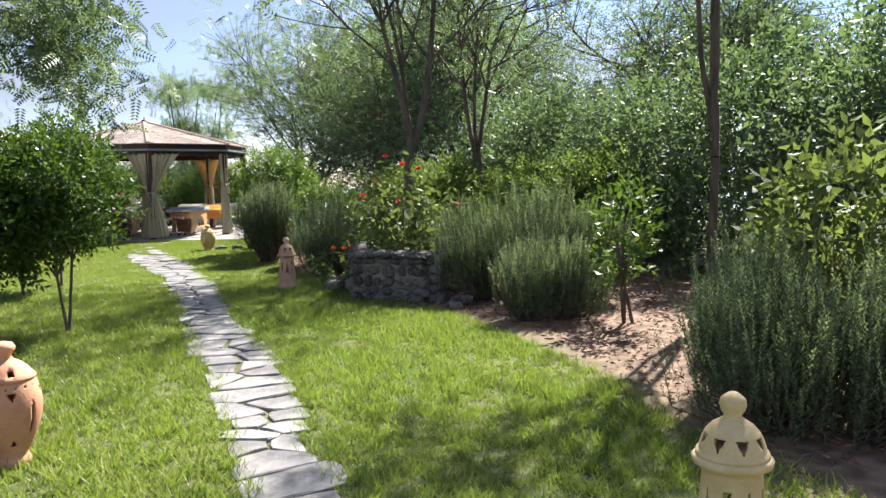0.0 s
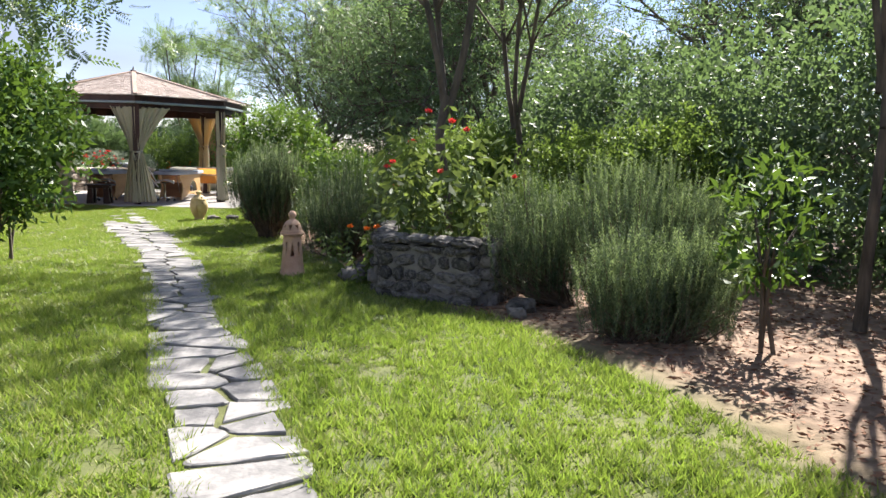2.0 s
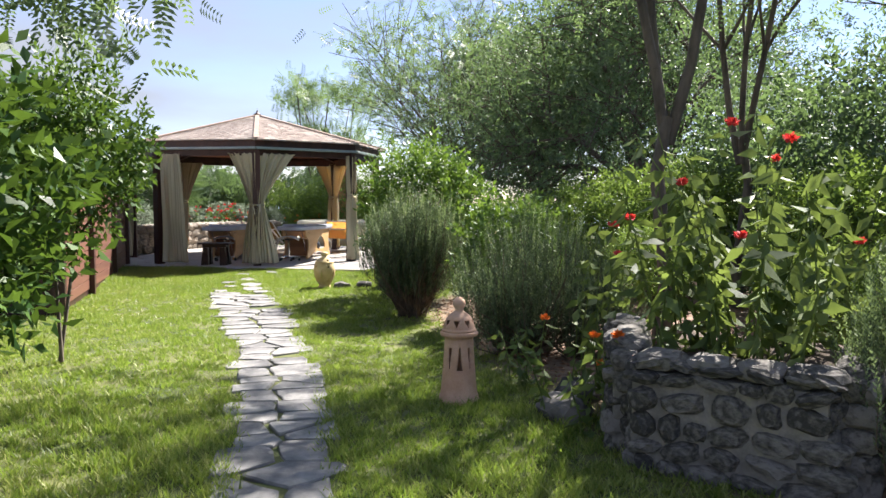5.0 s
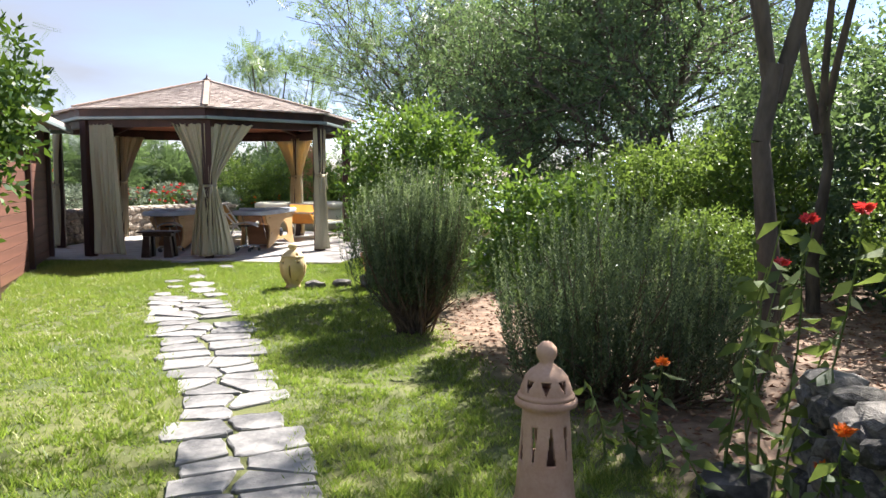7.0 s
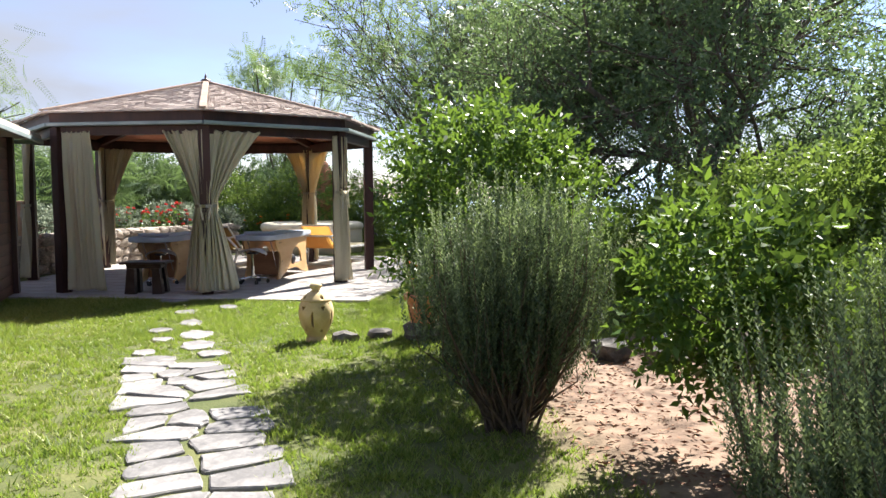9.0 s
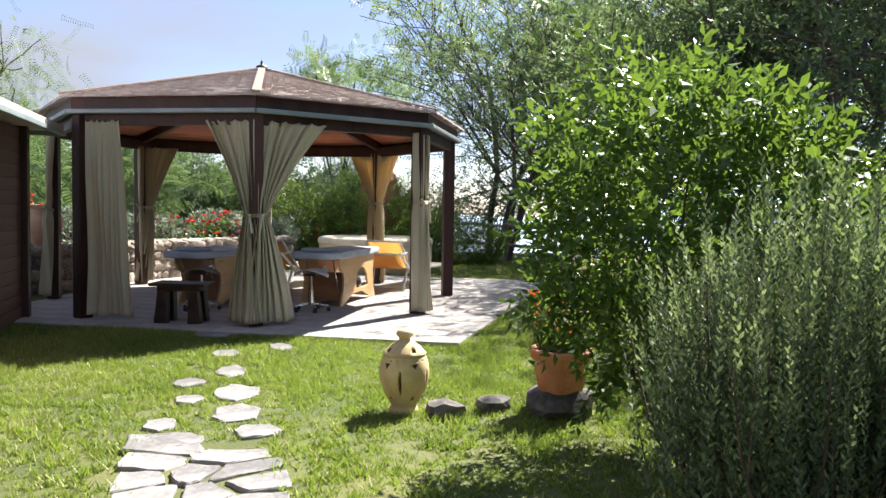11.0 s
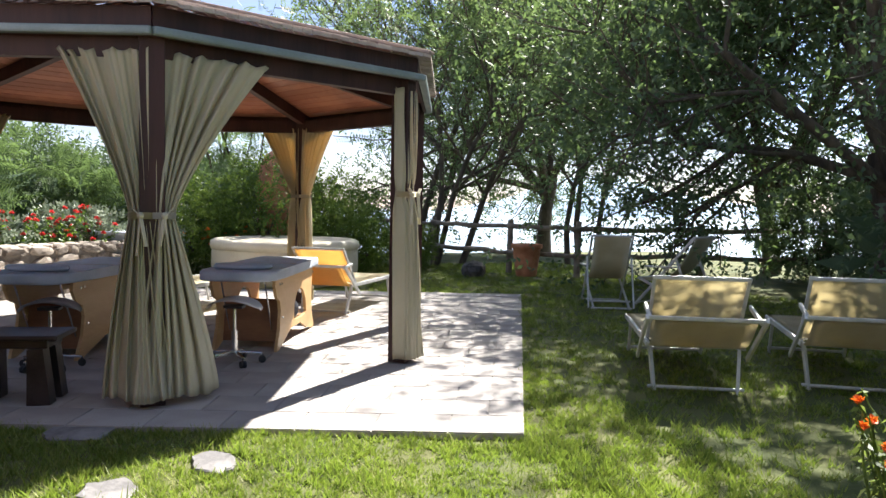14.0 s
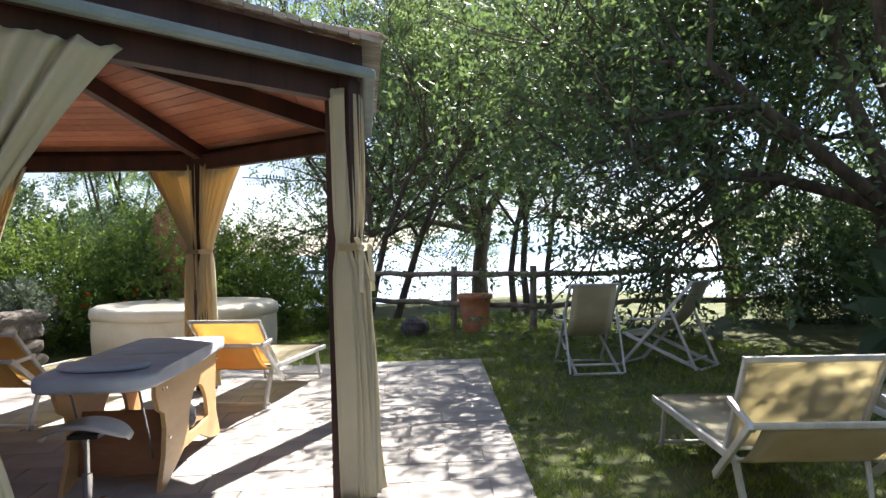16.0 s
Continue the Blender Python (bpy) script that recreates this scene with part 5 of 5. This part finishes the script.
for i, (x, y, sc) in enumerate(((6.2, 18.6, 1.0), (7.3, 11.4, 1.1), (5.3, 19.3, 0.75), (5.6, 15.8, 0.6), (7.2, 17.8, 1.1), (5.4, 11.9, 0.6))):
    c = copy_thing(br, pose(x, y, -0.1, 0, 0, i * 51))
    c.scale = (sc, sc, sc)
bk = shrub("garden_shrub", pose(0.6, 32.6, -0.05), "rounded leafy shrub behind the gazebo", (1.3, 1.2, 1.0), (0, 0, 0.95), 1500, HED, M["bright"], 22, 6, group="background shrubs", size=(0.45, 0.85))
for i, (x, y, sc) in enumerate(((-1.4, 33.4, 1.05), (4.0, 34.0, 1.0), (-6.2, 31.0, 1.15), (5.4, 32.9, 0.55), (2.6, 32.9, 1.15), (3.9, 32.4, 0.7))):
    c = copy_thing(bk, pose(x, y, -0.05, 0, 0, i * 77))
    c.scale = (sc, sc, sc)
dk = copy_thing(hed, pose(2.2, 34.2, -0.1, 0, 0, 33))
dk.scale = (0.8, 0.8, 0.7)
BAM = pinnate(9, 0.5, 0.20, 0.022)
bam = shrub("oleander_shrub", pose(-3.0, 31.4, -0.05), "tall dark narrow-leaved oleander behind the low wall", (1.2, 1.1, 1.45), (0, 0, 1.45), 900, BAM, M["oak"], 23, 8, group="oleanders")
copy_thing(bam, pose(-4.9, 29.6, -0.05, 0, 0, 100))
copy_thing(bam, pose(-1.0, 32.6, -0.05, 0, 0, 200)).scale = (0.9, 0.9, 0.8)
WIL = pinnate(14, 0.8, 0.10, 0.014)
tree("pepper_tree", pose(-7.6, 34.5, -0.1), "weeping pepper tree with hanging pale green fronds", "tree", [((0, 0, 0), (0, 0, 1), 3.4, 0.16)], 2, 4, 0.6, 0.1, WIL, M["bright"], M["bark"], 5, 0.5, 1.4, 15, group="garden trees")
tall = tree("poplar_tree", pose(3.0, 43.6, gz(3.0, 43.6)), "slim feathery plumes of a pale tree behind the gazebo", "tree", multi(9, 1.0, 8.4, 0.05, 0.16, 8), 0, 0, 0.3, 0.4, pinnate(7, 0.5, 0.20, 0.035), M["feather"], M["bark"], 46, 0.42, -0.5, 16, size=(0.8, 1.4), group="garden trees")
copy_thing(tall, pose(-9.0, 44.0, gz(-9.0, 44.0), 0, 0, 60)).scale = (0.8, 0.8, 0.75)
fb = shrub("flowering_shrub", pose(-0.9, 30.6, 0.45), "low silver-leaved plants with red flowers along the wall", (0.8, 0.5, 0.45), (0, 0, 0.35), 420, sprig(8, 0.2, 0.07, 0.035, 9), M["silver"], 24, 5, group="border plants")
for i, (x, y, sc) in enumerate(((-2.2, 29.6, 0.9), (-3.4, 28.6, 1.0), (0.2, 31.6, 0.8))):
    copy_thing(fb, pose(x, y, 0.45, 0, 0, i * 60)).scale = (sc, sc, sc)
for i, (x, y, z) in enumerate(((-0.85, 30.15, 0.5), (-3.75, 26.9, 0.5), (-1.5, 29.75, 0.5))):
    flowering("red_flowers", pose(x, y, z), "clump of bright red flowers above the low wall", 30, (0.45, 0.35), 0.25, 0.75 if i != 1 else 1.35, "red", 28, 30 + i, "citrus", 0.08, 0.035)
flowering("orange_flowers", pose(1.4, 32.0, 0.2), "clump of small orange flowers in the border", 26, (0.7, 0.4), 0.3, 0.7, "orange", 14, 40, "bright", 0.08, 0.03)
shrub("banana_plant", pose(9.3, 24.0, -0.1), "broad-leaved plant at the shaded lawn's edge", (0.8, 0.8, 0.6), (0, 0, 0.8), 60, single(0.7, 0.28), M["oak"], 25, 4, group="border plants")

# ---- low wall behind the gazebo ----
stone_wall("garden_wall_west", "low pale fieldstone retaining wall behind the gazebo", (-4.9, 24.7), (-3.05, 26.6), 0.72, 0.3, M["palestone"], 7, -0.03, 0.2)
stone_wall("garden_wall_north", "low pale fieldstone retaining wall with plants above", (-1.95, 28.6), (0.4, 31.0), 0.72, 0.3, M["palestone"], 8, -0.03, 0.2)
stone_wall("garden_wall_middle", "low pale fieldstone retaining wall beside the gazebo", (-3.05, 26.6), (-1.95, 28.6), 0.72, 0.3, M["palestone"], 9, -0.03, 0.2)
bm = bmesh.new()
pts = [(-5.0, 24.8), (-3.15, 26.7), (-2.05, 28.7), (0.35, 31.1), (-0.2, 33.0), (-4.0, 31.5), (-7.0, 27.0)]
lo = [bm.verts.new((x, y, -0.2)) for x, y in pts]
hi = [bm.verts.new((x, y, 0.52)) for x, y in pts]
bm.faces.new(hi)
for i in range(7):
    bm.faces.new((lo[i], lo[(i + 1) % 7], hi[(i + 1) % 7], hi[i]))
bmesh.ops.recalc_face_normals(bm, faces=bm.faces)
tagged(part("raised_bed", bm, M["soil"]), "dark raised planting bed behind the low wall", "soil", kind="structure")


# ---- pots ----
def pot(m, label, prof, mat, name="flower_pot"):
    root = thing(name, m, label, "flower pot", "terracotta pots")
    bm = bmesh.new()
    lathe(bm, prof, 40)
    part("body", bm, M[mat], root, smooth=True)
    r, z = prof[-1]
    bm = bmesh.new()
    bmesh.ops.create_cone(bm, cap_ends=True, segments=32, radius1=r * 0.97, radius2=r * 0.97, depth=0.02, matrix=Matrix.Translation((0, 0, z + 0.004)))
    part("soil", bm, M["soil"], root, "dark potting soil")
    return root


PZ = gz(2.46, 18.8) + 0.15
pot(pose(2.46, 18.82, PZ), "terracotta flower pot standing on a flat rock", [(0.15, 0), (0.158, 0.01), (0.20, 0.25), (0.205, 0.262), (0.225, 0.266), (0.23, 0.32), (0.225, 0.33), (0.205, 0.33), (0.20, 0.30)], "terracotta")
flowering("potted_flowers", pose(2.46, 18.82, PZ + 0.30), "small orange-flowered bushy plant in the pot", 75, (0.14, 0.14), 0.18, 0.48, "orange", 30, 50, "zinnia", 0.04, 0.014, lean=1.6, bloom=0.5)
pot(pose(7.18, 30.85, gz(7.18, 30.85)), "tall weathered terracotta urn on the lawn", [(0.19, 0), (0.205, 0.02), (0.23, 0.2), (0.26, 0.42), (0.275, 0.56), (0.31, 0.57), (0.315, 0.63), (0.30, 0.65), (0.27, 0.65), (0.26, 0.61)], "terracotta", "terracotta_urn")
pot(pose(-3.22, 26.42, 0.70), "pale clay urn standing on the low wall", [(0.13, 0), (0.15, 0.02), (0.24, 0.18), (0.29, 0.36), (0.26, 0.48), (0.19, 0.55), (0.19, 0.58), (0.25, 0.62), (0.24, 0.64), (0.20, 0.64), (0.18, 0.60)], "rose", "clay_urn")
pot(pose(-0.45, 30.45, 0.55), "blue glazed flower pot by the red flowers", [(0.16, 0), (0.18, 0.02), (0.25, 0.25), (0.28, 0.26), (0.28, 0.31), (0.25, 0.31), (0.24, 0.28)], "pad")

# terracotta dome oven
oven = thing("garden_oven", pose(2.75, 33.3, 0.75), "terracotta dome oven half hidden among shrubs", "oven")
bm = bmesh.new()
lathe(bm, [(0.5, -0.6), (0.52, 0.6), (0.52, 1.1), (0.46, 1.35), (0.34, 1.58), (0.15, 1.70), (0.02, 1.72)], 32)
part("dome", bm, M["terracotta"], oven, smooth=True)

# ---- log fence ----
fence = thing("log_fence", Matrix(), "rustic grey log fence with two rails along the slope", "fence")
FP = [(3.5, 38.5), (5.2, 36.6), (6.3, 33.8), (7.1, 31.5), (8.0, 30.3), (10.3, 29.5), (12.7, 28.7), (15.2, 28.0)]
rnd = random.Random(9)
for i, (x, y) in enumerate(FP):
    z = gz(x, y)
    bm = bmesh.new()
    rod(bm, (x, y, z - 0.2), (x + rnd.uniform(-.04, .04), y, z + 1.12), 0.065, 0.058, 10)
    part("post", bm, M["log"], fence)
    if i + 1 < len(FP):
        x2, y2 = FP[i + 1]
        z2 = gz(x2, y2)
        for h in (0.45, 0.98):
            n = 7
            pts = [np.array([x + (x2 - x) * (t * 1.1 - 0.05), y + (y2 - y) * (t * 1.1 - 0.05) - 0.09, z + (z2 - z) * t + h + rnd.uniform(-0.025, 0.025)]) for t in np.linspace(0, 1, n)]
            v, f = tube_path(pts, [0.055 - 0.002 * k + rnd.uniform(-0.004, 0.004) for k in range(n)])
            from_arrays("rail", v, f, M["log"], fence, smooth=True)

# ---- wooden cabin ----
cabin = thing("wooden_cabin", pose(-2.62, 23.6, 0, 0, 0, 4), "brown boarded garden cabin with a shingled roof", "cabin")
bm = bmesh.new()
box(bm, (3.0, 6.9, 2.34), (-1.53, -3.47, 1.07))
part("wall_core", bm, M["darkwood"], cabin)
for x, y in ((0.0, 0.0), (0.0, -2.0), (0.0, -4.6), (0.0, -6.95), (-3.05, 0.0)):
    bm = bmesh.new()
    box(bm, (0.13, 0.13, 2.42), (x, y, 1.11), None, 0.008)
    part("corner_post", bm, M["darkwood"], cabin)
bm = bmesh.new()
box(bm, (0.016, 6.86, 0.145), (0, 0, 0), None, 0.004)
board = bpy.data.meshes.new("board")
bm.to_mesh(board)
bm.free()
board.materials.append(M["boards"])
for k in range(15):
    b = new("board", board)
    b.parent = cabin
    b.matrix_basis = Matrix.Translation((-0.018, -3.47, 0.06 + k * 0.152))
roofc = [(0.38, 0.38, 2.34), (0.38, -7.3, 2.34), (-3.4, -7.3, 2.34), (-3.4, 0.38, 2.34)]
bm = bmesh.new()
tip = bm.verts.new((-1.5, -3.47, 3.05))
vs = [bm.verts.new(c) for c in roofc]
vb = [bm.verts.new((c[0], c[1], c[2] - 0.06)) for c in roofc]
for i in range(4):
    bm.faces.new((vs[i], vs[(i + 1) % 4], tip))
    bm.faces.new((vb[(i + 1) % 4], vs[(i + 1) % 4], vs[i], vb[i]))
bm.faces.new(vb)
bmesh.ops.recalc_face_normals(bm, faces=bm.faces)
part("roof", bm, M["shingle"], cabin, "faded reddish shingle roof")
for a, b in ((0, 1), (3, 0)):
    bm = bmesh.new()
    beam(bm, Vector(roofc[a]) + Vector((0, 0, -0.10)), Vector(roofc[b]) + Vector((0, 0, -0.10)), 0.06, 0.06, 0.01)
    part("gutter", bm, M["gutter"], cabin, "grey metal gutter")

# ---- dry leaf litter on the soil ----
rng = np.random.RandomState(77)
n = 16000
x, y = rng.uniform(2.3, 7.5, n), rng.uniform(3, 18, n)
keep = soil_amount(x, y) > 0.6
x, y = x[keep], y[keep]
v, f = scatter(single(0.055, 0.016), np.stack([x, y, ground_z(x, y) + 0.014], 1), np.stack([rng.normal(size=len(x)), rng.normal(size=len(x)), 0.1 * rng.normal(size=len(x))], 1), rng.uniform(0.6, 1.4, len(x)), rng)
tagged(from_arrays("leaf_litter", v, f, M["straw"]), "dry reddish fallen leaves on the soil", "leaf litter", kind="stuff")

# ---- flagstone path ----
path = thing("stone_path", Matrix(), "irregular grey flagstone path through the lawn", "path", kind="structure")
rnd = random.Random(21)


def flagstone(pts):
    """pts: plan corners, in order."""
    c = sum((Vector(p) for p in pts), Vector((0, 0))) / len(pts)
    z = gz(c.x, c.y)
    rim = []
    n = len(pts)
    for i in range(n):
        a, b = Vector(pts[i]), Vector(pts[(i + 1) % n])
        for t in (0.04, 0.36, 0.68):
            q = a.lerp(b, t)
            q += (q - c) * rnd.uniform(-0.09, 0.04)
            rim.append(q)
    bm = bmesh.new()
    lo = [bm.verts.new((q.x - c.x, q.y - c.y, -0.03)) for q in rim]
    mi = [bm.verts.new((q.x - c.x, q.y - c.y, 0.006 + rnd.uniform(-0.004, 0.004))) for q in rim]
    hi = [bm.verts.new(((q.x - c.x) * 0.95, (q.y - c.y) * 0.95, 0.013 + rnd.uniform(-0.003, 0.004))) for q in rim]
    k = len(rim)
    for i in range(k):
        j = (i + 1) % k
        bm.faces.new((lo[i], lo[j], mi[j], mi[i]))
        bm.faces.new((mi[i], mi[j], hi[j], hi[i]))
    bm.faces.new(hi)
    ob = part("flagstone", bm, M["flag"], path)
    ob.matrix_basis = pose(c.x, c.y, z + 0.006, rnd.uniform(-1.5, 1.5), rnd.uniform(-1.5, 1.5), 0)


def clip(poly, n, c):
    """The part of a plan polygon where p . n <= c."""
    out = []
    for i, p in enumerate(poly):
        q = poly[(i + 1) % len(poly)]
        dp, dq = p.dot(n) - c, q.dot(n) - c
        if dp <= 0:
            out.append(p)
        if dp * dq < 0:
            out.append(p.lerp(q, dp / (dp - dq)))
    return out


seeds, y, odd = [], 2.0, False
while y < 18.7:
    c0, w0 = float(np.interp(y, PATH_Y, PATH_X)), float(np.interp(y, PATH_Y, PATH_W))
    across = 1 if (w0 < 0.55 and rnd.random() < 0.55) else (2 if w0 < 0.75 else rnd.choice((2, 2, 3)))
    for k in range(across):
        u = (k + 0.5) / across - 0.5 + rnd.uniform(-0.13, 0.13)
        seeds.append(Vector((c0 + u * w0, y + rnd.uniform(-0.10, 0.10))))
    y += rnd.uniform(0.24, 0.36)
for p in seeds:
    if not 2.1 < p.y < 18.4:
        continue
    c0, w0 = float(np.interp(p.y, PATH_Y, PATH_X)), float(np.interp(p.y, PATH_Y, PATH_W)) * 1.06
    l, r = c0 - w0 / 2 - rnd.uniform(-0.04, 0.09), c0 + w0 / 2 + rnd.uniform(-0.04, 0.09)
    poly = [Vector((l, p.y - 0.32)), Vector((r, p.y - 0.32)), Vector((r, p.y + 0.32)), Vector((l, p.y + 0.32))]
    for q in seeds:
        d = q - p
        if 0.001 < d.length < 1.2:
            nrm = d.normalized()
            poly = clip(poly, nrm, ((p + q) / 2).dot(nrm) - rnd.uniform(0.005, 0.022))
    if len(poly) >= 3 and rnd.random() > 0.04:
        flagstone(poly)
for x, y2, w, h in STEPS:
    turn = rnd.uniform(0, 6.28)
    round_at = sorted(turn + 2 * math.pi * (k + rnd.uniform(-0.25, 0.25)) / 6 for k in range(6))
    flagstone([(x + w * 0.56 * math.cos(g), y2 + h * 0.56 * math.sin(g)) for g in round_at])

# ---- terrace slabs ----
rnd = random.Random(33)
NV = 19
for iv in range(NV):
    v0, v1 = iv / NV, (iv + 1) / NV
    nu = 13
    shift = (iv % 2) * 0.5
    k = -shift
    while k < nu:
        u0, u1 = max(0.0, k / nu), min(1.0, (k + 1) / nu)
        if u1 - u0 > 0.01:
            e, ev = 0.0006, 0.0006
            q = [on_terrace(u0 + e, v0 + ev), on_terrace(u1 - e, v0 + ev), on_terrace(u1 - e, v1 - ev), on_terrace(u0 + e, v1 - ev)]
            c = sum(q, Vector()) / 4
            bm = bmesh.new()
            lo = [bm.verts.new(p - c + Vector((0, 0, -0.03))) for p in q]
            mi = [bm.verts.new(p - c + Vector((0, 0, -0.003))) for p in q]
            hi = [bm.verts.new((p - c) * 0.992) for p in q]
            for i in range(4):
                j = (i + 1) % 4
                bm.faces.new((lo[i], lo[j], mi[j], mi[i]))
                bm.faces.new((mi[i], mi[j], hi[j], hi[i]))
            bm.faces.new(hi)
            slab = part("paving_slab", bm, M["paving"], terrace)
            slab.location = (c.x, c.y, rnd.uniform(-0.0015, 0.0015))
        k += 1
